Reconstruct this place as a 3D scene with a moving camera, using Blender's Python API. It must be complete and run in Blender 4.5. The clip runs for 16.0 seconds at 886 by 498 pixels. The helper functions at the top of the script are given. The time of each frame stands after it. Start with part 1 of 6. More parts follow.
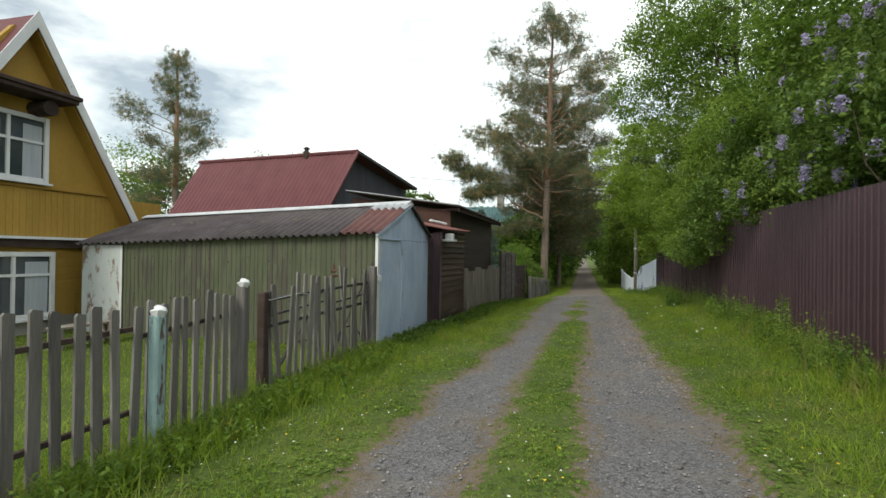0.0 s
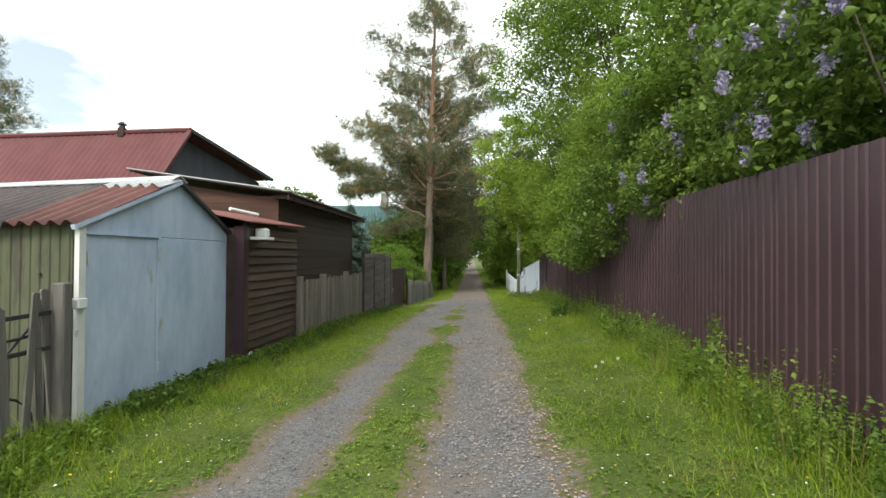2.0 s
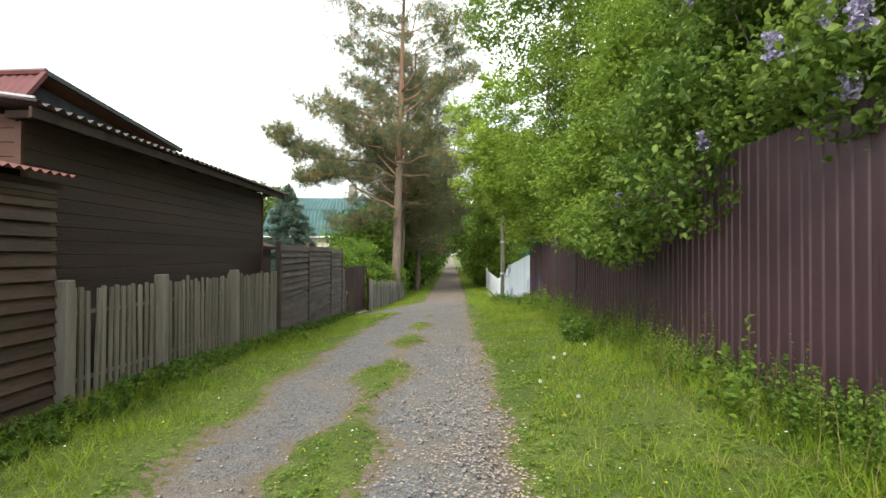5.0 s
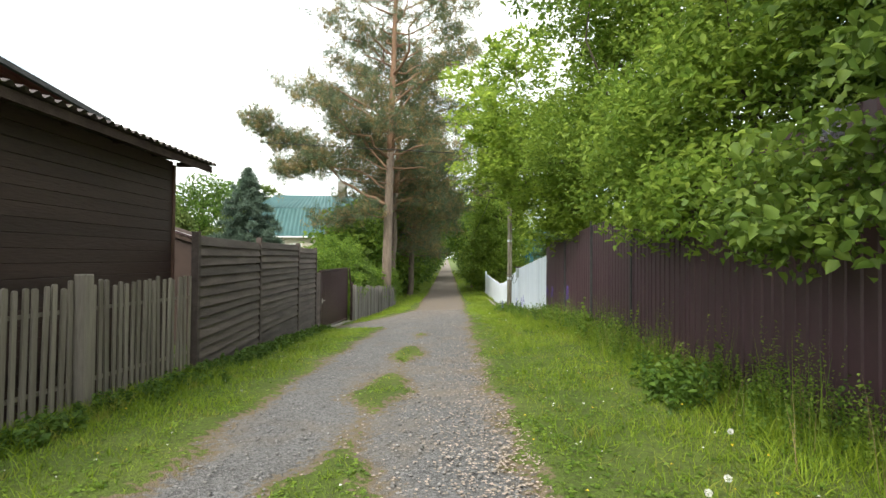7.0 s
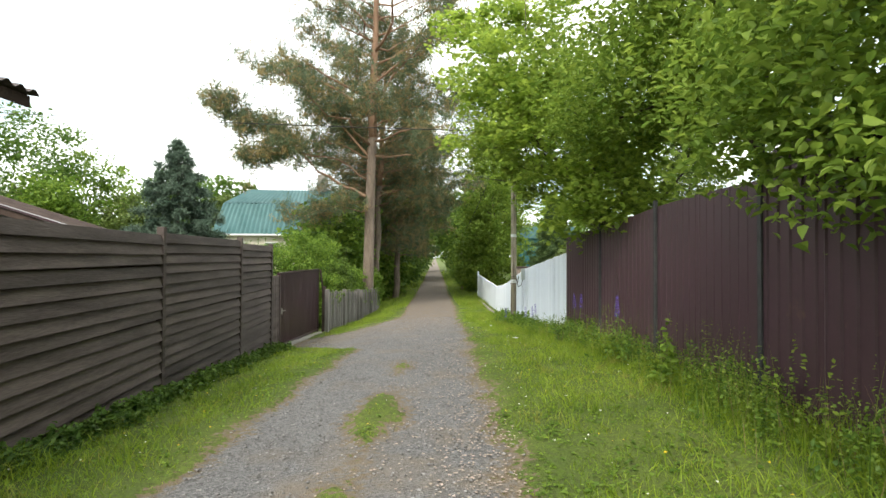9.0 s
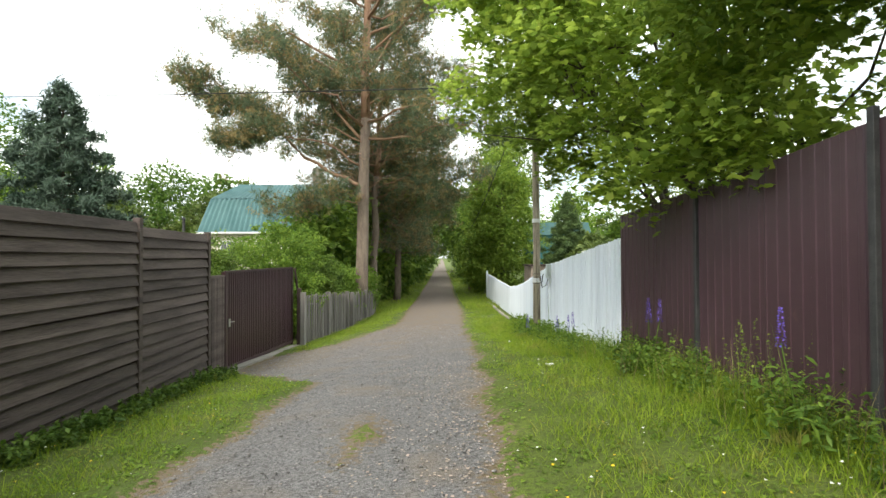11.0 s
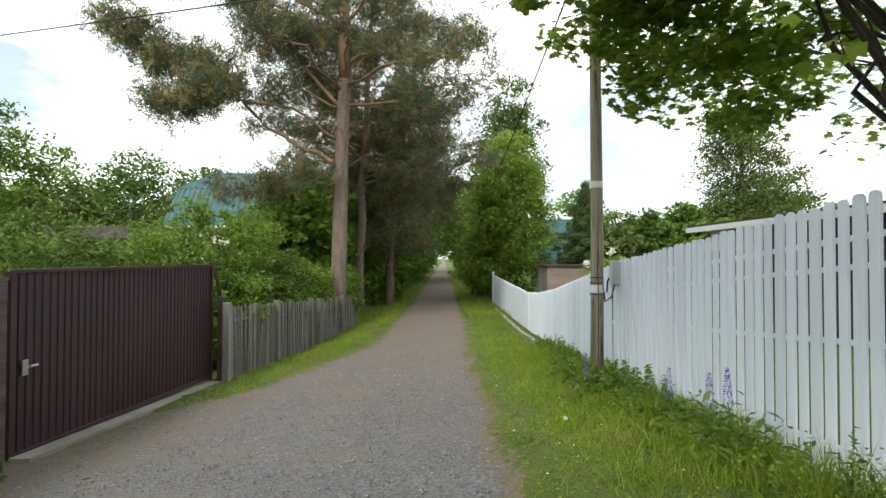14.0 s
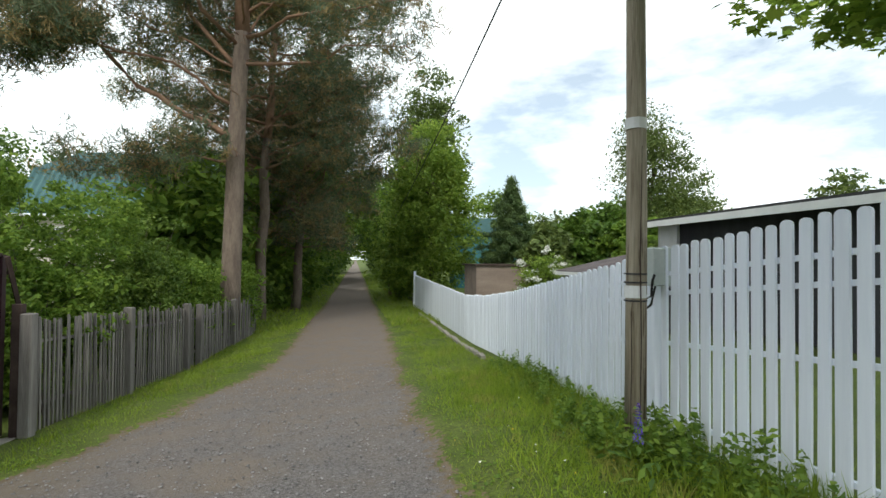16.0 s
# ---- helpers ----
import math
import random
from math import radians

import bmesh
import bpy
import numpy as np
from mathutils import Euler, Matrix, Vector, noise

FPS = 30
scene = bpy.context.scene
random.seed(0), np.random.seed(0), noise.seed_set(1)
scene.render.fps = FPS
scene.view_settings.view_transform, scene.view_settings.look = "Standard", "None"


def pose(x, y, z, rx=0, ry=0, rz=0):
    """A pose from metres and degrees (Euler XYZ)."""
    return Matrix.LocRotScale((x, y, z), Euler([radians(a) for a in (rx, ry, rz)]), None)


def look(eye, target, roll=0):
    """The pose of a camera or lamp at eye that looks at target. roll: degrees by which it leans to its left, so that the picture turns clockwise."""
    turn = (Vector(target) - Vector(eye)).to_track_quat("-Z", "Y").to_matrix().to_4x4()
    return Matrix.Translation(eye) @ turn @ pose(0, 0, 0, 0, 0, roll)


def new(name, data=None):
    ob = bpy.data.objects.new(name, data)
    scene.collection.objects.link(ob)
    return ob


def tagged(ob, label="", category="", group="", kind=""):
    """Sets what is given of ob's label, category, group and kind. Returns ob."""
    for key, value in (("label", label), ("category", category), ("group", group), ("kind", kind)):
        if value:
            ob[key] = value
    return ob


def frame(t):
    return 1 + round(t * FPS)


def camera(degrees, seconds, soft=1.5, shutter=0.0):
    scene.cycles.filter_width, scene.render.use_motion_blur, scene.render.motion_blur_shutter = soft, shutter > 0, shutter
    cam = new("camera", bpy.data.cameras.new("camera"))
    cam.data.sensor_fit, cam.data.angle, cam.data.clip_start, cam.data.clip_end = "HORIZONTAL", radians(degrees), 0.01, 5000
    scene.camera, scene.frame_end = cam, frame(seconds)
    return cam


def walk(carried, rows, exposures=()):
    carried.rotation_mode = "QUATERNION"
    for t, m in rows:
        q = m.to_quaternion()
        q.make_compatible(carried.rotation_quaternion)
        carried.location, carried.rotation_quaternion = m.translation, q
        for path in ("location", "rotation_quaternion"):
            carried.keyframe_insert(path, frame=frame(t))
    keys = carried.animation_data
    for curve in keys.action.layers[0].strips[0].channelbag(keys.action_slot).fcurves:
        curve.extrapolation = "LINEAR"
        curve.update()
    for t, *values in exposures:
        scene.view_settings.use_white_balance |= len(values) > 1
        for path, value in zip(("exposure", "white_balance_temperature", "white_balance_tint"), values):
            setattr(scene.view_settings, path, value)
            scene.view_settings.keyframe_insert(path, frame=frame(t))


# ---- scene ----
cam = camera(81.3, 16.0)
PATH = [
    (0, (0.007, 0.073, 1.488), (-0.516, 2.003, 1.506), 0.8),
    (0.5, (-0.009, 0.867, 1.505), (-0.434, 2.821, 1.525), 0.7),
    (1, (0.146, 1.816, 1.515), (-0.166, 3.792, 1.536), 0.5),
    (1.5, (0.281, 2.636, 1.511), (0.092, 4.627, 1.536), 0.5),
    (2, (0.427, 3.494, 1.532), (0.314, 5.49, 1.559), 0.4),
    (2.5, (0.557, 4.327, 1.534), (0.486, 6.326, 1.561), 0.5),
    (3, (0.641, 5.167, 1.486), (0.59, 7.166, 1.512), 0.5),
    (3.5, (0.696, 5.992, 1.487), (0.644, 7.991, 1.514), 0.6),
    (3.7, (0.698, 6.377, 1.465), (0.654, 8.376, 1.49), 0.4),
    (5.8, (0.683, 10.248, 1.328), (0.654, 12.247, 1.35), 0.3),
    (6, (0.686, 10.627, 1.317), (0.653, 12.627, 1.347), 1.0),
    (6.5, (0.697, 11.582, 1.291), (0.676, 13.582, 1.323), 0.8),
    (7, (0.612, 12.42, 1.284), (0.596, 14.42, 1.318), 0.5),
    (7.5, (0.611, 13.321, 1.262), (0.598, 15.321, 1.298), 0.6),
    (8, (0.589, 14.191, 1.272), (0.584, 16.191, 1.306), 0.4),
    (8.5, (0.594, 15.097, 1.259), (0.618, 17.096, 1.293), 0.3),
    (9, (0.538, 15.923, 1.263), (0.569, 17.922, 1.295), 0.3),
    (9.2, (0.559, 16.258, 1.254), (0.587, 18.258, 1.286), 0.3),
    (11.3, (0.739, 20.085, 1.07), (0.74, 22.085, 1.105), -0.2),
    (11.5, (0.711, 20.411, 1.075), (0.713, 22.41, 1.113), -0.1),
    (12, (0.769, 21.212, 1.065), (0.774, 23.212, 1.104), -0.2),
    (12.5, (0.82, 22.125, 1.034), (0.830, 24.125, 1.071), -0.0),
    (13, (0.859, 22.958, 1.016), (0.869, 24.957, 1.053), 0.1),
    (13.5, (0.886, 23.862, 1.0), (0.891, 25.862, 1.036), 0.1),
    (14, (0.889, 24.701, 0.944), (0.886, 26.701, 0.981), 0.1),
    (14.5, (0.844, 25.513, 0.913), (0.835, 27.513, 0.95), 0.4),
    (15, (0.853, 26.274, 0.915), (0.888, 28.274, 0.955), 0.3),
    (15.5, (0.778, 27.012, 0.884), (0.947, 29.005, 0.924), 0.3),
    (16, (0.647, 27.658, 0.79), (0.981, 29.632, 0.833), 0.6),
]
walk(cam, [(t, look(eye, target, roll)) for t, eye, target, roll in PATH],
     exposures=((0, .14, 6700, 2), (.5, .36, 6720, 2), (1.5, .6, 6750, 2), (3.5, .97, 6850, 3), (9.0, 1.15, 6900, 3), (13.0, .97, 6850, 3), (14.0, .7, 6700, 3), (14.5, .6, 6650, 3), (16, .4, 6500, 3)))
SUN_EL, SUN_ROT, SUN_POWER, SKY = 42.0, 200.0, 1.7, 0.1

# ---- world, sun ----
def build_world():
    w = bpy.data.worlds.new("sky")
    scene.world = w
    w.use_nodes = True
    nt = w.node_tree
    nt.nodes.clear()
    out = nt.nodes.new("ShaderNodeOutputWorld")
    bg = nt.nodes.new("ShaderNodeBackground")
    sky = nt.nodes.new("ShaderNodeTexSky")
    sky.sky_type = "NISHITA"
    sky.sun_disc = False
    sky.sun_elevation = radians(SUN_EL)
    sky.sun_rotation = radians(SUN_ROT)
    tc = nt.nodes.new("ShaderNodeTexCoord")
    mp = nt.nodes.new("ShaderNodeMapping")
    mp.inputs["Scale"].default_value = (1.0, 1.0, 2.6)
    mp.inputs["Location"].default_value = (0.35, 0.1, 0.2)
    no = nt.nodes.new("ShaderNodeTexNoise")
    no.inputs["Scale"].default_value = 2.2
    no.inputs["Detail"].default_value = 7
    no.inputs["Roughness"].default_value = 0.55
    rm = nt.nodes.new("ShaderNodeMapRange")
    rm.inputs["From Min"].default_value = 0.40
    rm.inputs["From Max"].default_value = 0.54
    rm.inputs["To Min"].default_value = 0.3
    no2 = nt.nodes.new("ShaderNodeTexNoise")
    no2.inputs["Scale"].default_value = 4.0
    no2.inputs["Detail"].default_value = 5
    cloud = nt.nodes.new("ShaderNodeMixRGB")
    cloud.inputs["Color1"].default_value = (10.6, 11.3, 12.0, 1)
    cloud.inputs["Color2"].default_value = (13.0, 13.2, 13.6, 1)
    mix = nt.nodes.new("ShaderNodeMixRGB")
    L = nt.links.new
    L(tc.outputs["Generated"], mp.inputs["Vector"])
    L(mp.outputs["Vector"], no.inputs["Vector"])
    L(mp.outputs["Vector"], no2.inputs["Vector"])
    L(no.outputs["Fac"], rm.inputs["Value"])
    L(no2.outputs["Fac"], cloud.inputs["Fac"])
    L(rm.outputs["Result"], mix.inputs["Fac"])
    L(sky.outputs["Color"], mix.inputs["Color1"])
    L(cloud.outputs["Color"], mix.inputs["Color2"])
    L(mix.outputs["Color"], bg.inputs["Color"])
    bg.inputs["Strength"].default_value = SKY
    L(bg.outputs["Background"], out.inputs["Surface"])


build_world()
sun = new("sun", bpy.data.lights.new("sun", "SUN"))
sun.data.energy, sun.data.angle, sun.data.color = SUN_POWER, radians(14), (1.0, 0.95, 0.88)
az, el = radians(SUN_ROT), radians(SUN_EL)
sun.matrix_world = look((0, 0, 60), (-math.sin(az) * math.cos(el), -math.cos(az) * math.cos(el), 60 - math.sin(el)))


# ---- materials ----
def rgba(c):
    return (c[0], c[1], c[2], 1)


def mat(name, a, b, rough=0.8, scale=6.0, grain=60.0, bump=0.3, stretch=(1, 1, 1), rand=0.0, island=0.0,
        metal=0.0, spots=None, spot_scale=3.0, spot_at=0.6, spec=0.3, bump_dist=0.01, through_light=0.0):
    """Two colours mixed by coarse and fine noise in metres, an optional third in spots, fine relief, a shade for each piece."""
    m = bpy.data.materials.new(name)
    m.use_nodes = True
    nt = m.node_tree
    N, L = nt.nodes.new, nt.links.new
    bs = nt.nodes["Principled BSDF"]
    geo = N("ShaderNodeNewGeometry")
    mp = N("ShaderNodeMapping")
    mp.inputs["Scale"].default_value = stretch
    L(geo.outputs["Position"], mp.inputs["Vector"])
    n1, n2 = N("ShaderNodeTexNoise"), N("ShaderNodeTexNoise")
    n1.inputs["Scale"].default_value, n1.inputs["Detail"].default_value = scale, 4
    n2.inputs["Scale"].default_value, n2.inputs["Detail"].default_value = grain, 3
    L(mp.outputs["Vector"], n1.inputs["Vector"])
    L(mp.outputs["Vector"], n2.inputs["Vector"])
    add = N("ShaderNodeMath")
    add.operation = "MULTIPLY_ADD"
    add.inputs[1].default_value = 0.5
    L(n2.outputs["Fac"], add.inputs[0])
    L(n1.outputs["Fac"], add.inputs[2])
    mr = N("ShaderNodeMapRange")
    mr.inputs["From Min"].default_value, mr.inputs["From Max"].default_value = 0.5, 1.0
    L(add.outputs["Value"], mr.inputs["Value"])
    mix = N("ShaderNodeMixRGB")
    mix.inputs["Color1"].default_value, mix.inputs["Color2"].default_value = rgba(a), rgba(b)
    L(mr.outputs["Result"], mix.inputs["Fac"])
    col = mix.outputs["Color"]
    if spots:
        n3 = N("ShaderNodeTexNoise")
        n3.inputs["Scale"].default_value, n3.inputs["Detail"].default_value = spot_scale, 6
        n3.inputs["Roughness"].default_value = 0.65
        L(mp.outputs["Vector"], n3.inputs["Vector"])
        r3 = N("ShaderNodeMapRange")
        r3.inputs["From Min"].default_value, r3.inputs["From Max"].default_value = spot_at, spot_at + 0.06
        L(n3.outputs["Fac"], r3.inputs["Value"])
        m3 = N("ShaderNodeMixRGB")
        m3.inputs["Color2"].default_value = rgba(spots)
        L(r3.outputs["Result"], m3.inputs["Fac"])
        L(col, m3.inputs["Color1"])
        col = m3.outputs["Color"]
    if rand or island:
        src = N("ShaderNodeObjectInfo").outputs["Random"] if rand else geo.outputs["Random Per Island"]
        k = rand or island
        r4 = N("ShaderNodeMapRange")
        r4.inputs["To Min"].default_value, r4.inputs["To Max"].default_value = 1 - k, 1 + k
        L(src, r4.inputs["Value"])
        hs = N("ShaderNodeHueSaturation")
        L(r4.outputs["Result"], hs.inputs["Value"])
        L(col, hs.inputs["Color"])
        if island:
            r5 = N("ShaderNodeMapRange")
            r5.inputs["To Min"].default_value, r5.inputs["To Max"].default_value = 0.515, 0.485
            L(src, r5.inputs["Value"])
            L(r5.outputs["Result"], hs.inputs["Hue"])
        col = hs.outputs["Color"]
    L(col, bs.inputs["Base Color"])
    bs.inputs["Roughness"].default_value = rough
    bs.inputs["Metallic"].default_value = metal
    bs.inputs["Specular IOR Level"].default_value = spec
    if bump:
        bp = N("ShaderNodeBump")
        bp.inputs["Strength"].default_value, bp.inputs["Distance"].default_value = bump, bump_dist
        L(n2.outputs["Fac"], bp.inputs["Height"])
        L(bp.outputs["Normal"], bs.inputs["Normal"])
    if through_light:
        tr = N("ShaderNodeBsdfTranslucent")
        L(col, tr.inputs["Color"])
        ms = N("ShaderNodeMixShader")
        ms.inputs["Fac"].default_value = through_light
        L(bs.outputs["BSDF"], ms.inputs[1])
        L(tr.outputs["BSDF"], ms.inputs[2])
        L(ms.outputs["Shader"], nt.nodes["Material Output"].inputs["Surface"])
    return m


UPR = (1, 1, 0.08)
M = {
    "grey_wood": mat("weathered grey wood", (0.125, 0.112, 0.105), (0.245, 0.225, 0.21), 0.9, 9, 70, 0.8, UPR, rand=0.3, spots=(0.27, 0.30, 0.29), spot_scale=9, spot_at=0.66),
    "grey_wood_tan": mat("weathered tan wood", (0.165, 0.142, 0.122), (0.29, 0.252, 0.218), 0.9, 9, 70, 0.6, UPR, rand=0.2),
    "brown_board": mat("dark brown stained board", (0.045, 0.028, 0.022), (0.10, 0.064, 0.05), 0.6, 5, 60, 0.5, (1, 0.15, 1), rand=0.25),
    "brown_plank": mat("brown planked wall", (0.035, 0.022, 0.02), (0.065, 0.040, 0.034), 0.65, 3, 50, 0.5, (1, 0.15, 1), rand=0.15),
    "redbrown": mat("red-brown planks", (0.07, 0.036, 0.028), (0.115, 0.06, 0.045), 0.75, 3, 50, 0.4, (0.15, 1, 1), rand=0.12),
    "slat": mat("grey-brown stained slats", (0.062, 0.046, 0.043), (0.145, 0.112, 0.102), 0.75, 9, 70, 0.8, (1, 0.1, 1), rand=0.24),
    "sheet_brown": mat("brown coated steel sheet", (0.056, 0.028, 0.036), (0.072, 0.037, 0.047), 0.42, 1.2, 12, 0.02, spec=0.35,
                       spots=(0.10, 0.055, 0.05), spot_scale=2.0, spot_at=0.66),
    "sheet_gate": mat("dark brown gate sheet", (0.040, 0.018, 0.024), (0.056, 0.026, 0.034), 0.32, 1.2, 12, 0.02, spec=0.5),
    "green_sheet": mat("olive painted steel", (0.078, 0.088, 0.052), (0.13, 0.135, 0.085), 0.75, 3.5, 18, 0.25, (1, 1, 0.15),
                       spots=(0.085, 0.078, 0.06), spot_scale=5, spot_at=0.53),
    "garage_blue": mat("pale blue painted steel", (0.37, 0.455, 0.62), (0.55, 0.625, 0.79), 0.55, 2.6, 14, 0.12, (1, 1, 0.4),
                       spots=(0.36, 0.38, 0.34), spot_scale=2.2, spot_at=0.63),
    "rusty_white": mat("rusty white paint", (0.5, 0.53, 0.52), (0.6, 0.62, 0.6), 0.7, 2, 16, 0.2,
                       stretch=(1, 1, 0.45), spots=(0.23, 0.155, 0.115), spot_scale=5, spot_at=0.55),
    "slate": mat("weathered grey roof sheet", (0.055, 0.043, 0.046), (0.13, 0.108, 0.108), 0.9, 2.0, 40, 0.6,
                 spots=(0.14, 0.125, 0.085), spot_scale=5, spot_at=0.6),
    "roof_red": mat("red painted roof sheet", (0.115, 0.036, 0.040), (0.155, 0.052, 0.057), 0.6, 1.5, 20, 0.2),
    "roof_rust": mat("rusty red roof sheet", (0.125, 0.05, 0.045), (0.20, 0.085, 0.075), 0.75, 3, 20, 0.2, rand=0.1),
    "zinc": mat("bare zinc sheet", (0.42, 0.43, 0.45), (0.62, 0.62, 0.64), 0.5, 3, 20, 0.1, metal=0.3),
    "white_paint": mat("white painted board", (0.70, 0.74, 0.83), (0.80, 0.835, 0.91), 0.55, 2, 40, 0.15, UPR, rand=0.05),
    "white_trim": mat("white painted trim", (0.62, 0.62, 0.62), (0.74, 0.74, 0.74), 0.6, 3, 40, 0.2, spots=(0.42, 0.40, 0.37), spot_scale=6, spot_at=0.64),
    "yellow": mat("ochre painted boards", (0.33, 0.195, 0.035), (0.43, 0.265, 0.055), 0.7, 1.5, 30, 0.2, (1, 1, 0.3), rand=0.05),
    "dark_wood": mat("old dark timber", (0.04, 0.028, 0.026), (0.085, 0.062, 0.054), 0.95, 5, 60, 0.5, rand=0.15, spec=0.05),
    "black_plank": mat("dark grey gable boards", (0.035, 0.035, 0.042), (0.06, 0.06, 0.07), 0.8, 3, 50, 0.4, UPR, rand=0.15),
    "concrete": mat("old concrete", (0.2, 0.185, 0.165), (0.33, 0.305, 0.275), 0.95, 2, 40, 0.5),
    "teal_roof": mat("teal tiled roof", (0.055, 0.125, 0.13), (0.09, 0.175, 0.18), 0.6, 1.2, 20, 0.1),
    "teal_wall": mat("teal sheet wall", (0.03, 0.12, 0.13), (0.05, 0.16, 0.17), 0.6, 1, 20, 0.1),
    "tan_board": mat("pale brown rough boards", (0.20, 0.15, 0.125), (0.31, 0.245, 0.205), 0.9, 2, 40, 0.4, (0.3, 1, 1), rand=0.12),
    "plaster": mat("cream plaster", (0.55, 0.50, 0.42), (0.66, 0.61, 0.52), 0.9, 1, 30, 0.2),
    "glass": mat("dark window glass", (0.03, 0.04, 0.05), (0.06, 0.07, 0.08), 0.08, 1, 5, 0.0, spec=0.8),
    "curtain": mat("pale curtain", (0.35, 0.37, 0.40), (0.50, 0.52, 0.55), 0.9, 4, 20, 0.2, UPR),
    "pole": mat("grey wooden pole", (0.21, 0.17, 0.12), (0.48, 0.42, 0.33), 0.9, 22, 110, 1.0, (1, 1, 0.05), spots=(0.11, 0.078, 0.052), spot_scale=18, spot_at=0.58, bump_dist=.02),
    "rust": mat("rusty iron", (0.12, 0.06, 0.045), (0.22, 0.11, 0.08), 0.85, 8, 60, 0.4),
    "dark_iron": mat("dark iron", (0.03, 0.03, 0.032), (0.06, 0.058, 0.06), 0.6, 8, 60, 0.3),
    "turquoise": mat("flaking turquoise paint", (0.22, 0.33, 0.33), (0.33, 0.45, 0.45), 0.8, 5, 40, 0.5, (1, 1, 0.3), spots=(0.12, 0.08, 0.065), spot_scale=9, spot_at=0.54),
    "pine_bark": mat("grey-brown pine bark", (0.115, 0.085, 0.07), (0.21, 0.165, 0.13), 0.95, 6, 25, 1.0, (1, 1, 0.3), bump_dist=0.04),
    "pine_bark_up": mat("orange pine bark", (0.20, 0.12, 0.08), (0.30, 0.185, 0.125), 0.95, 4, 25, 0.8, (1, 1, 0.4), bump_dist=0.03),
    "bark": mat("dark bark", (0.06, 0.045, 0.035), (0.12, 0.095, 0.075), 0.95, 6, 30, 0.9, (1, 1, 0.3), bump_dist=0.03),
    "leaf": mat("fresh green leaves", (0.125, 0.215, 0.032), (0.205, 0.305, 0.048), 0.55, 0.8, 6, 0, island=0.35, through_light=0.5),
    "leaf_bright": mat("bright lime leaves", (0.18, 0.28, 0.042), (0.27, 0.365, 0.068), 0.55, 0.8, 6, 0, island=0.3, through_light=0.55),
    "leaf_lilac": mat("lilac leaves", (0.10, 0.17, 0.032), (0.18, 0.26, 0.048), 0.5, 0.8, 6, 0, island=0.35, through_light=0.4),
    "leaf_maple": mat("maple leaves", (0.22, 0.32, 0.05), (0.33, 0.43, 0.075), 0.55, 0.8, 6, 0, island=0.35, through_light=0.7),
    "leaf_dark": mat("dark green leaves", (0.07, 0.135, 0.025), (0.135, 0.225, 0.035), 0.5, 0.8, 6, 0, island=0.35, through_light=0.42),
    "leaf_olive": mat("olive far leaves", (0.09, 0.13, 0.035), (0.15, 0.20, 0.05), 0.6, 0.3, 3, 0, island=0.3, through_light=0.3),
    "needle": mat("pine needles", (0.08, 0.115, 0.068), (0.155, 0.19, 0.10), 0.6, 0.6, 6, 0, island=0.3, through_light=0.3),
    "needle_tan": mat("tan pine shoots", (0.25, 0.19, 0.08), (0.33, 0.25, 0.11), 0.6, 0.6, 6, 0, island=0.3, through_light=0.3),
    "spruce_green": mat("green spruce needles", (0.045, 0.085, 0.03), (0.13, 0.19, 0.06), 0.6, 1.5, 8, 0, island=0.3, through_light=0.15),
    "spruce": mat("blue-green spruce needles", (0.045, 0.08, 0.055), (0.14, 0.195, 0.145), 0.6, 1.5, 8, 0, island=0.3, through_light=0.1),
    "grass": mat("grass blades", (0.165, 0.25, 0.024), (0.285, 0.39, 0.042), 0.55, 0.9, 3, 0, island=0.32, through_light=0.5, spots=(0.30, 0.31, 0.07), spot_scale=2.6, spot_at=0.55),
    "straw": mat("dry seed heads", (0.22, 0.17, 0.08), (0.32, 0.25, 0.13), 0.8, 2, 10, 0, island=0.25, through_light=0.2),
    "lilac": mat("pale lilac flowers", (0.33, 0.29, 0.46), (0.55, 0.50, 0.66), 0.7, 3, 20, 0, island=0.2, through_light=0.2),
    "lupin": mat("violet lupin flowers", (0.07, 0.045, 0.32), (0.16, 0.10, 0.48), 0.7, 6, 20, 0, island=0.2),
    "flower_white": mat("white flowers", (0.65, 0.65, 0.6), (0.75, 0.75, 0.7), 0.7, 6, 20, 0, island=0.1),
    "flower_yellow": mat("yellow flowers", (0.6, 0.42, 0.02), (0.7, 0.52, 0.04), 0.7, 6, 20, 0, island=0.1),
    "petal": mat("fallen pale petals", (0.28, 0.22, 0.18), (0.43, 0.35, 0.30), 0.8, 3, 20, 0, island=0.2),
    "stone": mat("grey gravel stones", (0.14, 0.132, 0.136), (0.31, 0.295, 0.29), 0.9, 3, 60, 0.3, island=0.4),
    "white_plastic": mat("white plastic", (0.7, 0.7, 0.7), (0.8, 0.8, 0.8), 0.4, 3, 30, 0.05),
    "grey_paint": mat("pale green-grey painted steel", (0.42, 0.46, 0.45), (0.52, 0.56, 0.55), 0.5, 3, 30, 0.08),
    "steel": mat("bright steel", (0.5, 0.5, 0.5), (0.6, 0.6, 0.6), 0.35, 3, 30, 0.05, metal=0.9),
    "cable": mat("black cable", (0.02, 0.02, 0.02), (0.03, 0.03, 0.03), 0.6, 3, 30, 0),
}


# ---- mesh helpers ----
def tidy(bm):
    bmesh.ops.recalc_face_normals(bm, faces=bm.faces)
    return bm


def part(name, bm, material, parent=None, label="", smooth=False):
    me = bpy.data.meshes.new(name)
    bm.to_mesh(me)
    bm.free()
    me.materials.append(M[material])
    if smooth:
        me.shade_smooth()
    ob = new(name, me)
    ob.parent = parent
    return tagged(ob, label)


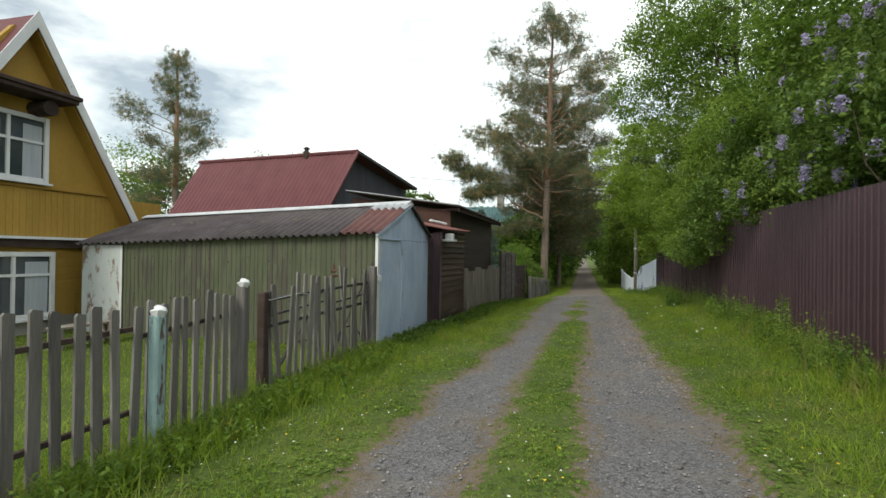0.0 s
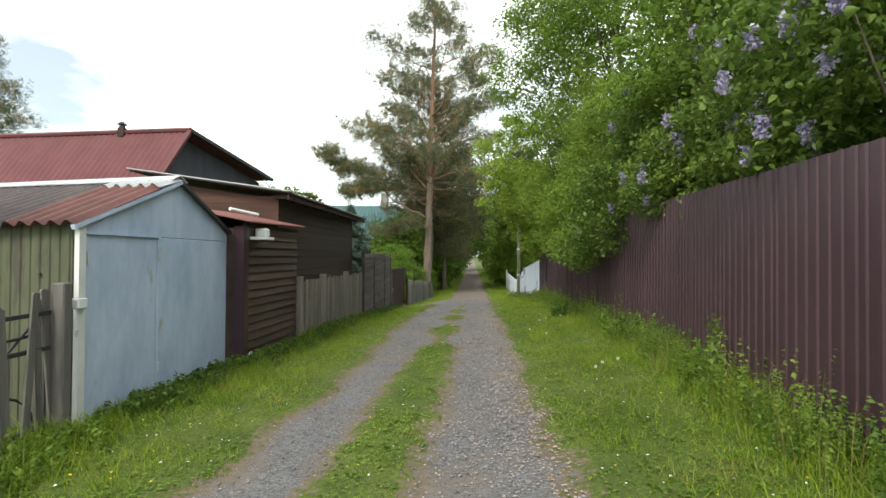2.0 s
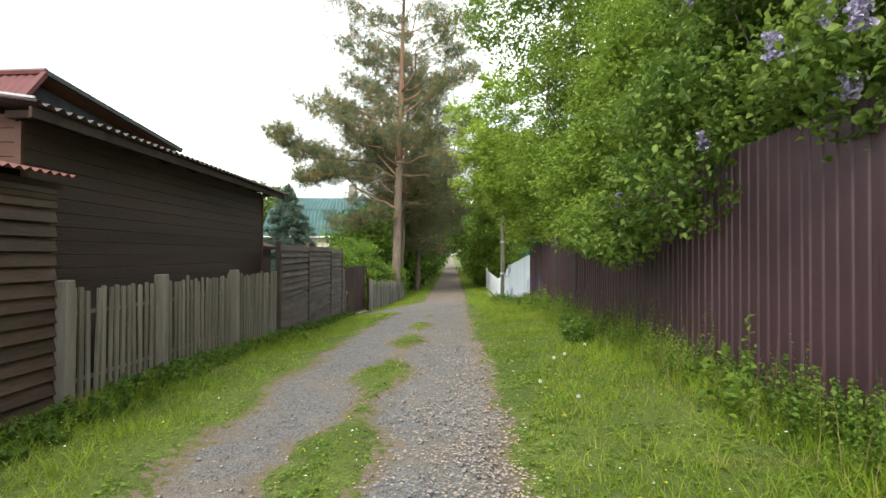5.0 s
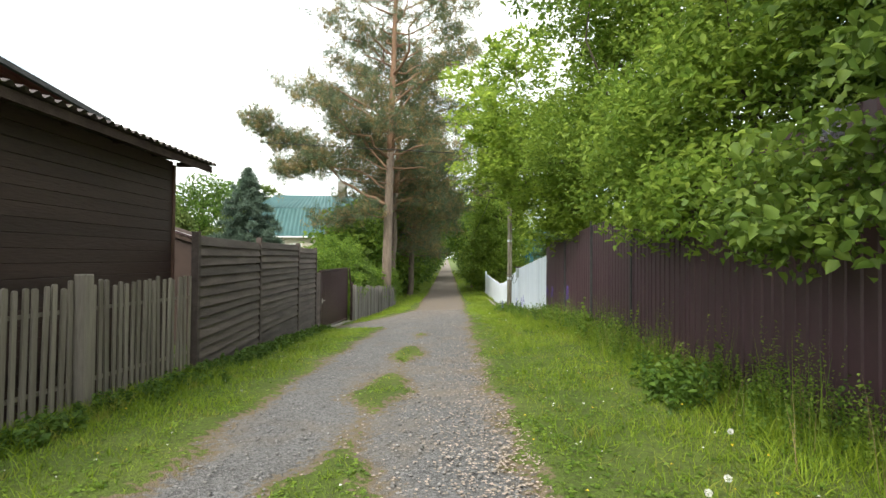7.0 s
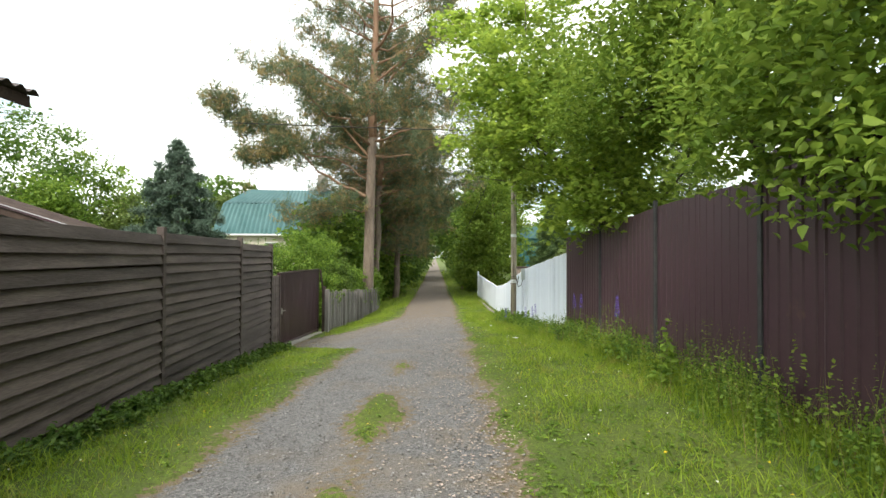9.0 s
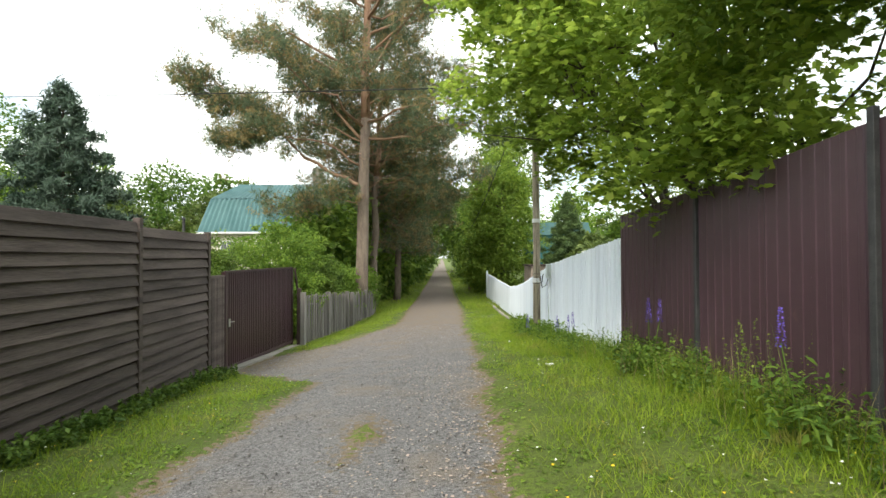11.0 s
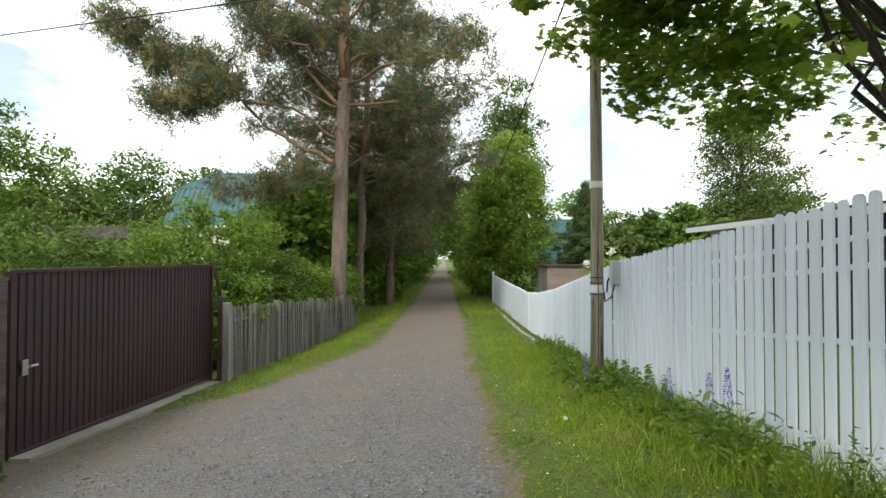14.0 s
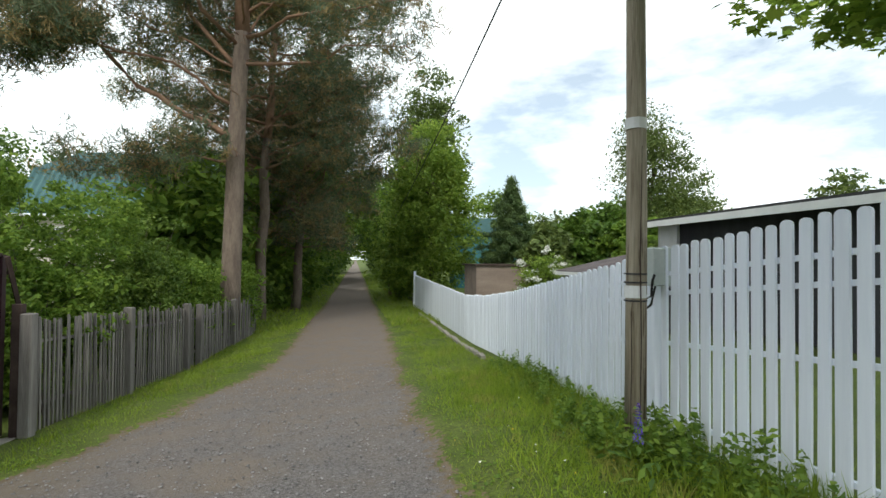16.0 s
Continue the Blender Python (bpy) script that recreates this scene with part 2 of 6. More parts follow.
def piece(name, me, parent, m):
    ob = new(name, me)
    ob.parent = parent
    ob.matrix_basis = m
    return ob


def mesh_np(name, v, f, material, smooth=False, slots=None):
    """A mesh from arrays; every face has as many corners as f has columns."""
    me = bpy.data.meshes.new(name)
    v, f = np.asarray(v, np.float32), np.asarray(f, np.int32)
    n = f.shape[1]
    me.vertices.add(len(v))
    me.vertices.foreach_set("co", v.ravel())
    me.loops.add(f.size)
    me.loops.foreach_set("vertex_index", f.ravel())
    me.polygons.add(len(f))
    me.polygons.foreach_set("loop_start", np.arange(0, f.size, n, dtype=np.int32))
    me.update(calc_edges=True)
    for k in (material if isinstance(material, (list, tuple)) else [material]):
        me.materials.append(M[k] if isinstance(k, str) else k)
    if slots is not None:
        me.polygons.foreach_set("material_index", np.asarray(slots, np.int32))
    if smooth:
        me.shade_smooth()
    return me


def box(bm, x0, x1, y0, y1, z0, z1, m=None, bevel=0.0):
    vs = bmesh.ops.create_cube(bm, size=1)["verts"]
    for v in vs:
        v.co = Vector((x0 + (v.co.x + 0.5) * (x1 - x0), y0 + (v.co.y + 0.5) * (y1 - y0), z0 + (v.co.z + 0.5) * (z1 - z0)))
    if m is not None:
        bmesh.ops.transform(bm, matrix=m, verts=vs)
    if bevel:
        es = list({e for v in vs for e in v.link_edges})
        bmesh.ops.bevel(bm, geom=es, offset=bevel, segments=1, affect="EDGES")
    return bm


def one_box(*a, **k):
    return box(bmesh.new(), *a, **k)


def extrude(bm, outline, y0, y1, m=None):
    """An outline in x and z, drawn out from y0 to y1."""
    a = [bm.verts.new((x, y0, z)) for x, z in outline]
    b = [bm.verts.new((x, y1, z)) for x, z in outline]
    n = len(a)
    bm.faces.new(a)
    bm.faces.new(b[::-1])
    for i in range(n):
        bm.faces.new((a[i], b[i], b[(i + 1) % n], a[(i + 1) % n]))
    if m is not None:
        bmesh.ops.transform(bm, matrix=m, verts=a + b)
    return tidy(bm)


def tube(bm, pts, radii, sides=8, caps=True):
    pts = [Vector(p) for p in pts]
    rings = []
    for i, p in enumerate(pts):
        d = (pts[min(i + 1, len(pts) - 1)] - pts[max(i - 1, 0)]).normalized()
        u = d.orthogonal().normalized() if abs(d.z) < 0.9 else Vector((1, 0, 0))
        u = (u - d * u.dot(d)).normalized()
        w = d.cross(u)
        r = radii[i] if isinstance(radii, (list, tuple)) else radii
        rings.append([bm.verts.new(p + u * r * math.cos(2 * math.pi * k / sides) + w * r * math.sin(2 * math.pi * k / sides)) for k in range(sides)])
    for a, b in zip(rings, rings[1:]):
        for k in range(sides):
            bm.faces.new((a[k], a[(k + 1) % sides], b[(k + 1) % sides], b[k]))
    if caps:
        bm.faces.new(rings[0][::-1])
        bm.faces.new(rings[-1])
    return bm


def thing(name, label, category, x=0, y=0, z=0, group="", kind="", turn=0):
    ob = new(name)
    ob.empty_display_size = 0.2
    ob.matrix_basis = pose(x, y, z, 0, 0, turn)
    return tagged(ob, label, category, group, kind)


# ---- ground ----
GX = np.array([-14, -3.4, -1.3, 0, 1.3, 3.4, 14.0])
GY = np.array([-20, 0, 5, 10, 16, 20, 25, 28, 32, 40, 57, 80.0])
GZ = np.array([
    [-.2, -.2, -.1, 0, .03, .15, .2],
    [-.2, -.2, -.1, 0, .03, .15, .2],
    [-.22, -.2, -.12, -.03, 0, .15, .2],
    [-.22, -.2, -.16, -.11, -.06, .12, .15],
    [-.3, -.26, -.22, -.19, -.15, .0, .0],
    [-.5, -.5, -.4, -.32, -.26, -.12, -.1],
    [-.8, -.85, -.6, -.5, -.43, -.3, -.3],
    [-1.0, -1.05, -.8, -.68, -.6, -.58, -.5],
    [-1.35, -1.35, -1.05, -.95, -.86, -.76, -.7],
    [-1.8, -1.8, -1.5, -1.45, -1.4, -1.3, -1.3],
    [-2.1, -2.1, -1.92, -1.9, -1.9, -1.9, -1.9],
    [-2.0, -2.0, -2.0, -2.0, -2.0, -2.0, -2.0]])


def gz(x, y):
    x, y = np.clip(np.asarray(x, float), GX[0], GX[-1]), np.clip(np.asarray(y, float), GY[0], GY[-1])
    i = np.clip(np.searchsorted(GX, x, side="right") - 1, 0, len(GX) - 2)
    j = np.clip(np.searchsorted(GY, y, side="right") - 1, 0, len(GY) - 2)
    u, v = (x - GX[i]) / (GX[i + 1] - GX[i]), (y - GY[j]) / (GY[j + 1] - GY[j])
    return GZ[j, i] * (1 - u) * (1 - v) + GZ[j, i + 1] * u * (1 - v) + GZ[j + 1, i] * (1 - u) * v + GZ[j + 1, i + 1] * u * v


def g(x, y):
    return float(gz(x, y))


RY = [-20, 0, 6, 10, 20, 27, 30, 32.5, 33.3, 35, 38, 45, 300]
RL = [-1.7, -1.7, -1.66, -1.35, -1.42, -1.2, -3.6, -3.5, -2.3, -1.75, -1.05, -1.1, -1.1]
RR = [1.2, 1.2, 1.22, 1.15, 1.17, 1.3, 1.42, 1.42, 1.42, 1.42, 1.5, 1.75, 1.9]


def wob(x, y, s):
    return np.sin(x * 3.1 * s + 1.3 * np.sin(y * 2.3 * s)) * np.cos(y * 2.7 * s + 1.7 * np.sin(x * 1.9 * s))


def gravel(x, y):
    """How far inside the gravel a point lies, in metres; below nought it is grass."""
    l, r = np.interp(y, RY, RL), np.interp(y, RY, RR)
    edge = np.minimum(x - l, r - x) + 0.10 * wob(x, y, 1.1) + 0.05 * wob(x, y, 3.3)
    wide = np.interp(y, [0, 14, 18, 21, 24, 26], [0.36, 0.30, 0.2, 0.16, 0.05, -0.4])
    mid = np.interp(y, [0, 6, 10, 20, 26], [-0.36, -0.36, -0.26, -0.10, 0.1])
    patch = np.where(y > 13, 0.17 * np.sin(y * 2.1 + 0.6) - 0.10, 0.0)
    strip = np.abs(x - mid) - wide - patch + 0.07 * wob(x, y, 1.7) + 0.05 * wob(x, y, 4.1)
    return np.minimum(edge, strip)


def axis(fine0, fine1, step, lo, hi, grow=1.35):
    a = list(np.arange(fine0, fine1 + 1e-6, step))
    s, p = step, fine1
    while p < hi:
        s *= grow
        p += s
        a.append(min(p, hi))
    s, p, b = step, fine0, []
    while p > lo:
        s *= grow
        p -= s
        b.append(max(p, lo))
    return np.array(b[::-1] + a)


def build_ground():
    xs, ys = axis(-4.2, 4.6, 0.09, -1500, 1500), axis(0.0, 48.0, 0.11, -60, 2500)
    X, Y = np.meshgrid(xs, ys)
    G = gravel(X, Y)
    Z = gz(X, Y) + 0.015 * wob(X, Y, 0.6) + 0.008 * wob(X, Y, 2.3)
    Z = Z + np.where(G < 0, 0.03, 0) + np.where(G > 0.1, 0.012 * wob(X, Y, 5.0), 0)
    nx, ny = len(xs), len(ys)
    idx = np.arange(nx * ny).reshape(ny, nx)
    F = np.stack([idx[:-1, :-1], idx[:-1, 1:], idx[1:, 1:], idx[1:, :-1]], -1).reshape(-1, 4)
    m = bpy.data.materials.new("ground")
    me = mesh_np("ground", np.stack([X, Y, Z], -1).reshape(-1, 3), F, m, smooth=True)
    at = me.attributes.new("gravel", "FLOAT", "POINT")
    at.data.foreach_set("value", np.clip(G, -1, 1).astype(np.float32).ravel())
    m.use_nodes = True
    nt = m.node_tree
    N, L = nt.nodes.new, nt.links.new
    bs = nt.nodes["Principled BSDF"]
    geo = N("ShaderNodeNewGeometry")

    def noise_(scale, detail=4, rough=0.6):
        n = N("ShaderNodeTexNoise")
        n.inputs["Scale"].default_value, n.inputs["Detail"].default_value, n.inputs["Roughness"].default_value = scale, detail, rough
        L(geo.outputs["Position"], n.inputs["Vector"])
        return n.outputs["Fac"]

    def mapr(v, a, b, c=0.0, d=1.0):
        n = N("ShaderNodeMapRange")
        for k, x in zip(("From Min", "From Max", "To Min", "To Max"), (a, b, c, d)):
            n.inputs[k].default_value = x
        L(v, n.inputs["Value"])
        return n.outputs["Result"]

    def mixc(f, a, b):
        n = N("ShaderNodeMixRGB")
        for k, x in (("Fac", f), ("Color1", a), ("Color2", b)):
            if isinstance(x, tuple):
                n.inputs[k].default_value = rgba(x)
            else:
                L(x, n.inputs[k])
        return n.outputs["Color"]

    vo = N("ShaderNodeTexVoronoi")
    vo.inputs["Scale"].default_value = 70
    L(geo.outputs["Position"], vo.inputs["Vector"])
    sep = N("ShaderNodeSeparateColor")
    L(vo.outputs["Color"], sep.inputs["Color"])
    grv = mixc(mapr(sep.outputs["Red"], 0.0, 1.0), (0.075, 0.073, 0.078), (0.24, 0.234, 0.24))
    grv = mixc(mapr(noise_(1.1), 0.5, 0.74), grv, (0.2, 0.165, 0.135))
    grv = mixc(mapr(noise_(7, 6), 0.3, 0.7, 0.0, 0.35), grv, (0.13, 0.115, 0.11))
    sx = N("ShaderNodeSeparateXYZ")
    L(geo.outputs["Position"], sx.inputs["Vector"])
    dirt = mapr(noise_(3, 5), 0.3, 0.7, 0.35, 1.0)
    far_ = N("ShaderNodeMath")
    far_.operation = "MULTIPLY"
    L(dirt, far_.inputs[0])
    L(mapr(sx.outputs["Y"], 28, 38, 0.0, 0.95), far_.inputs[1])
    grv = mixc(far_.outputs["Value"], grv, (0.19, 0.145, 0.11))
    yard = N("ShaderNodeMath")
    yard.operation = "MULTIPLY"
    L(mapr(sx.outputs["X"], -2.9, -1.5, 1.0, 0.0), yard.inputs[0])
    L(mapr(sx.outputs["Y"], 28.3, 30.0), yard.inputs[1])
    bare = N("ShaderNodeMath")
    bare.operation = "MULTIPLY"
    L(yard.outputs["Value"], bare.inputs[0])
    L(mapr(noise_(2.2, 5), 0.3, 0.6, 0.4, 1.0), bare.inputs[1])
    grv = mixc(bare.outputs["Value"], grv, mixc(noise_(9, 5), (0.13, 0.105, 0.075), (0.21, 0.175, 0.135)))
    soil = mixc(noise_(18), (0.12, 0.085, 0.055), (0.22, 0.17, 0.115))
    grs = mixc(mapr(noise_(0.9, 5), 0.35, 0.65), (0.085, 0.135, 0.02), (0.155, 0.205, 0.035))
    grs = mixc(mapr(noise_(30, 3), 0.3, 0.7), grs, (0.06, 0.07, 0.025))
    a = N("ShaderNodeAttribute")
    a.attribute_name = "gravel"
    ad = N("ShaderNodeMath")
    ad.operation = "ADD"
    L(a.outputs["Fac"], ad.inputs[0])
    L(mapr(noise_(14, 6), 0.2, 0.8, -0.24, 0.24), ad.inputs[1])
    c = mixc(mapr(ad.outputs["Value"], 0.04, 0.2), soil, grv)
    c = mixc(mapr(ad.outputs["Value"], -0.03, 0.03), grs, c)
    L(c, bs.inputs["Base Color"])
    bs.inputs["Roughness"].default_value = 0.95
    bs.inputs["Specular IOR Level"].default_value = 0.2
    bp = N("ShaderNodeBump")
    bp.inputs["Strength"].default_value, bp.inputs["Distance"].default_value = 0.8, 0.013
    L(vo.outputs["Distance"], bp.inputs["Height"])
    L(bp.outputs["Normal"], bs.inputs["Normal"])
    tagged(new("ground", me), "rough grass lane ground with two gravel wheel tracks", "ground", kind="structure")


build_ground()


# ---- plants ----
rng = np.random.default_rng(7)


LOBES = np.array([(-.5, 0), (-.32, .24), (-.12, .5), (-.02, .22), (.3, .36), (.22, .12), (.55, 0),
                  (.22, -.12), (.3, -.36), (-.02, -.22), (-.12, -.5), (-.32, -.24)])


def lobed_mesh(name, centres, size, material, rs, flat=0.6):
    """Five-lobed leaves, drooping a little, one at each centre."""
    n = len(centres)
    nrm = rs.normal(size=(n, 3)) * (1 - flat) + np.array([0, 0, flat * 1.5])
    nrm /= np.linalg.norm(nrm, axis=1)[:, None]
    d = rs.normal(size=(n, 3))
    d -= nrm * (d * nrm).sum(1)[:, None]
    d /= np.linalg.norm(d, axis=1)[:, None]
    s = np.cross(nrm, d)
    L = (size * rs.uniform(0.6, 1.3, n))[:, None, None]
    r = np.hypot(LOBES[:, 0], LOBES[:, 1])[None, :, None]
    v = centres[:, None, :] + L * (d[:, None, :] * LOBES[None, :, :1] + s[:, None, :] * LOBES[None, :, 1:] - nrm[:, None, :] * r ** 2 * .35)
    k = np.array([(0, 1, 11), (1, 2, 3), (1, 3, 5), (3, 4, 5), (5, 6, 7), (1, 5, 11), (5, 7, 11), (7, 8, 9), (7, 9, 11), (9, 10, 11)])
    f = (np.arange(n)[:, None, None] * 12 + k).reshape(-1, 3)
    return mesh_np(name, v.reshape(-1, 3), f, material)


def leaf_mesh(name, centres, size, material, rs, flat=0.5, ratio=0.55, fold=0.25, slots=None, hang=0.0, full=False):
    """Folded leaves, one at each centre; full ones have an ovate outline and a drooping tip."""
    n = len(centres)
    nrm = rs.normal(size=(n, 3)) * (1 - flat) + np.array([0, 0, flat * 1.6])
    nrm /= np.linalg.norm(nrm, axis=1)[:, None] + 1e-9
    d = rs.normal(size=(n, 3)) + np.array([0, 0, -hang])
    d -= nrm * (d * nrm).sum(1)[:, None]
    d /= np.linalg.norm(d, axis=1)[:, None] + 1e-9
    s = np.cross(nrm, d)
    L = (size * rs.uniform(0.6, 1.3, n))[:, None]
    base = centres - d * L * 0.5
    tip = centres + d * L * 0.5
    up = nrm * L * ratio * fold
    if full:
        near, far = centres - d * L * 0.22, centres + d * L * 0.12
        tip = tip - nrm * L * 0.16
        w = s * L * ratio
        v = np.stack([base, near + w * .5 + up, far + w * .40 + up * .8, tip, far - w * .40 + up * .8, near - w * .5 + up], 1).reshape(-1, 3)
        i = np.arange(n)[:, None] * 6
        f = np.concatenate([i + [0, 1, 2], i + [0, 2, 3], i + [0, 3, 4], i + [0, 4, 5]], 1).reshape(-1, 3)
    else:
        v = np.stack([base, centres + s * L * ratio * 0.5 + up, tip, centres - s * L * ratio * 0.5 + up], 1).reshape(-1, 3)
        i = np.arange(n)[:, None] * 4
        f = np.concatenate([i + [0, 1, 2], i + [0, 2, 3]], 1).reshape(-1, 3)
    return mesh_np(name, v, f, material, slots=None if slots is None else np.repeat(slots, 4 if full else 2))


def blob_points(rs, blobs, n, clump=0.35, clumps=None, shell=0.72):
    """Leaf places in clumps near the outside of ellipsoids (x, y, z, rx, ry, rz)."""
    blobs = np.asarray(blobs, float)
    w = blobs[:, 3] * blobs[:, 4] + blobs[:, 3] * blobs[:, 5]
    clumps = clumps or max(70, n // 60)
    b = blobs[rs.choice(len(blobs), clumps, p=w / w.sum())]
    d = rs.normal(size=(clumps, 3))
    d /= np.linalg.norm(d, axis=1)[:, None]
    r = rs.uniform(shell ** 3, 1.12, clumps) ** (1 / 3)
    r = np.where(rs.random(clumps) < 0.3, rs.uniform(0.2, 1.2, clumps), r)
    c = b[:, :3] + d * r[:, None] * b[:, 3:]
    k = rs.integers(0, clumps, n)
    sp = clump * rs.uniform(0.5, 1.3, clumps)[k]
    off = rs.normal(size=(n, 3))
    off *= (rs.random(n) ** 0.45 * 1.7 / np.linalg.norm(off, axis=1))[:, None]
    return c[k] + off * np.array([1, 1, 0.6]) * sp[:, None], c


def limb(bm, a, b, r0, r1, rs, bend=0.12, seg=4, sides=6):
    a, b = Vector(a), Vector(b)
    n = (b - a).length
    pts = [a.lerp(b, i / seg) + (Vector(rs.normal(size=3)) * n * bend * 0.4 if 0 < i < seg else Vector()) for i in range(seg + 1)]
    tube(bm, pts, [r0 + (r1 - r0) * i / seg for i in range(seg + 1)], sides)
    return pts


def broad_tree(name, label, x, y, blobs, trunk, n, size, leaf, bark="bark", seed=1, category="tree", clump=0.35, limbs=14, trunks=1, flat=0.45, floor=None, hang=0.0, shell=0.72, full=False, ratio=0.55):
    """A tree or bush: trunk of radius and height, limbs towards the clumps, and a crown; blobs are relative to its foot."""
    rs = np.random.default_rng(seed)
    z = g(x, y) - 0.05 if floor is None else floor
    top = thing(name, label, category, x, y, z)
    r, h = trunk
    P, C = blob_points(rs, blobs, n, clump, shell=shell)
    bm = bmesh.new()
    heads = []
    for k in range(trunks):
        ang = 2 * math.pi * k / max(trunks, 1) + 0.4
        sp = 0.0 if trunks == 1 else 0.15 + 0.12 * trunks * 0.4
        foot = Vector((math.cos(ang) * sp, math.sin(ang) * sp, 0))
        head = Vector((foot.x * 2.2 + rs.normal() * 0.15, foot.y * 2.2 + rs.normal() * 0.15, h))
        pts = limb(bm, foot, head, r, r * 0.45, rs, 0.05, 6, 9)
        heads.append(pts)
    part("trunk", bm, bark, top, smooth=True)
    bm = bmesh.new()
    high = C[C[:, 2] > h * .8]
    high = high if len(high) > 5 else C
    far = high[rs.choice(len(high), min(limbs, len(high)), replace=False)]
    for c in far:
        pts = heads[rs.integers(len(heads))]
        s = pts[min(len(pts) - 1, 3 + int(rs.integers(0, 4)))]
        mid = limb(bm, s, c, r * 0.4, r * 0.08, rs, 0.15, 4, 5)
        near = high[np.argsort(((high - np.array(mid[2])) ** 2).sum(1))[1:4]]
        for q in near:
            limb(bm, mid[2], q, r * 0.14, r * 0.04, rs, 0.15, 3, 4)
    part("branchwork", bm, bark, top, smooth=True)
    cr = new("crown", lobed_mesh("crown", P, size, leaf, rs, flat) if leaf == "leaf_maple" else leaf_mesh("crown", P, size, leaf, rs, flat, ratio, hang=hang, full=full))
    cr.parent = top
    tagged(cr, kind="stuff")
    return top, C, rs


def tufts(rs, centres, per, length, width, material, up=0.35):
    """Needle tufts: thin triangles that spread from each centre."""
    n = len(centres) * per
    c = np.repeat(centres, per, 0)
    d = rs.normal(size=(n, 3)) + np.array([0, 0, up])
    d /= np.linalg.norm(d, axis=1)[:, None]
    s = np.cross(d, rs.normal(size=(n, 3)))
    s /= np.linalg.norm(s, axis=1)[:, None] + 1e-9
    L = (length * rs.uniform(0.5, 1.2, n))[:, None]
    b = c + rs.normal(size=(n, 3)) * length * 0.35
    v = np.stack([b - s * width, b + s * width, b + d * L], 1).reshape(-1, 3)
    return v, np.arange(n * 3).reshape(-1, 3)


def pine(label, x, y, height, r, low, spread, seed, lean=(0, 0), density=1.0, bare=0.35, limbs=(), dead=0):
    """A pine: random boughs above the height low, limbs given as lists of points, and dead twigs on the lower trunk."""
    rs = np.random.default_rng(seed)
    z = g(x, y) - 0.1
    top = thing("pine", label, "tree", x, y, z)
    n = 12
    pts = [Vector((lean[0] * (i / n) ** 1.5 + rs.normal() * 0.04, lean[1] * (i / n) ** 1.5 + rs.normal() * 0.04, height * i / n)) for i in range(n + 1)]
    rad = [r * (1 - 0.8 * (i / n) ** 1.3) * (1.12 if i == 0 else 1) for i in range(n + 1)]
    part("trunk", tube(bmesh.new(), pts[:6], rad[:6], 14), "pine_bark", top, smooth=True)
    part("upper_trunk", tube(bmesh.new(), pts[5:], rad[5:], 10), "pine_bark_up", top, "orange flaking upper trunk", smooth=True)

    def at(h):
        k = min(h / height * n, n - 1e-3)
        i = int(k)
        return pts[i].lerp(pts[i + 1], k - i)

    bm = bmesh.new()
    cs = []

    def dress(p, ln, first):
        """Side twigs with needle tufts along a bough."""
        m = len(p) - 1
        for j in range(int(6 + ln * 5.6 * density ** 0.5)):
            t = min(0.999, first + (1 - first) * rs.random() ** 0.75)
            i = int(t * m)
            q = p[i].lerp(p[i + 1], t * m - i)
            ax = (p[i + 1] - p[i]).normalized()
            side = ax.cross(Vector((0, 0, 1))).normalized() * rs.normal() * 0.34 * min(ln, 3.4) * (0.35 + 0.35 * t)
            tip = q + side + ax * 0.4 * rs.random() + Vector((0, 0, 0.12 + rs.normal() * 0.24))
            limb(bm, q, tip, 0.010, 0.004, rs, 0.1, 2, 3)
            for w in range(4):
                cs.append(q.lerp(tip, 0.55 + 0.15 * w) + Vector(rs.normal(size=3)) * 0.27)

    h, ang = low, rs.uniform(0, 6)
    while h < height * 0.985:
        f = (h - low) / (height - low)
        ln = spread * (0.55 + 0.75 * math.sin(math.pi * min(1, f * 0.9 + 0.18))) * (1 - f ** 3 * 0.75) * rs.uniform(0.55, 1.1)
        rise = rs.uniform(0.0, 0.55) + 0.25 * f
        s = at(h)
        e = s + Vector((math.cos(ang) * ln, math.sin(ang) * ln, ln * rise))
        p = limb(bm, s, e, 0.014 + 0.010 * ln, 0.008, rs, 0.09, 6, 5)
        dress(p, ln, bare)
        ang += 2.4 + rs.normal() * 0.4
        h += rs.uniform(0.25, 0.5) * height / 20 / density
    for line, r0, first in limbs:
        line = [Vector(q) for q in line]
        line[0] = at(line[0].z)
        fine = [a.lerp(b, k / 3) + Vector(rs.normal(size=3)) * 0.06 for a, b in zip(line, line[1:]) for k in range(3)] + [line[-1]]
        fine[0] = line[0]
        tube(bm, fine, [r0 + (0.012 - r0) * (i / (len(fine) - 1)) ** 0.8 for i in range(len(fine))], 7)
        ln = sum((b - a).length for a, b in zip(line, line[1:]))
        dress(fine, ln, first)
        for j in range(int(ln * 1.35)):
            t = min(0.99, first + (1 - first) * rs.random())
            q = fine[int(t * (len(fine) - 1))]
            a = rs.uniform(0, 6.28)
            b = rs.uniform(0.7, 1.9)
            p = limb(bm, q, q + Vector((math.cos(a) * b, math.sin(a) * b, b * rs.uniform(-0.25, 0.55))), 0.022, 0.006, rs, 0.1, 4, 4)
            dress(p, b * 1.3, 0.25)
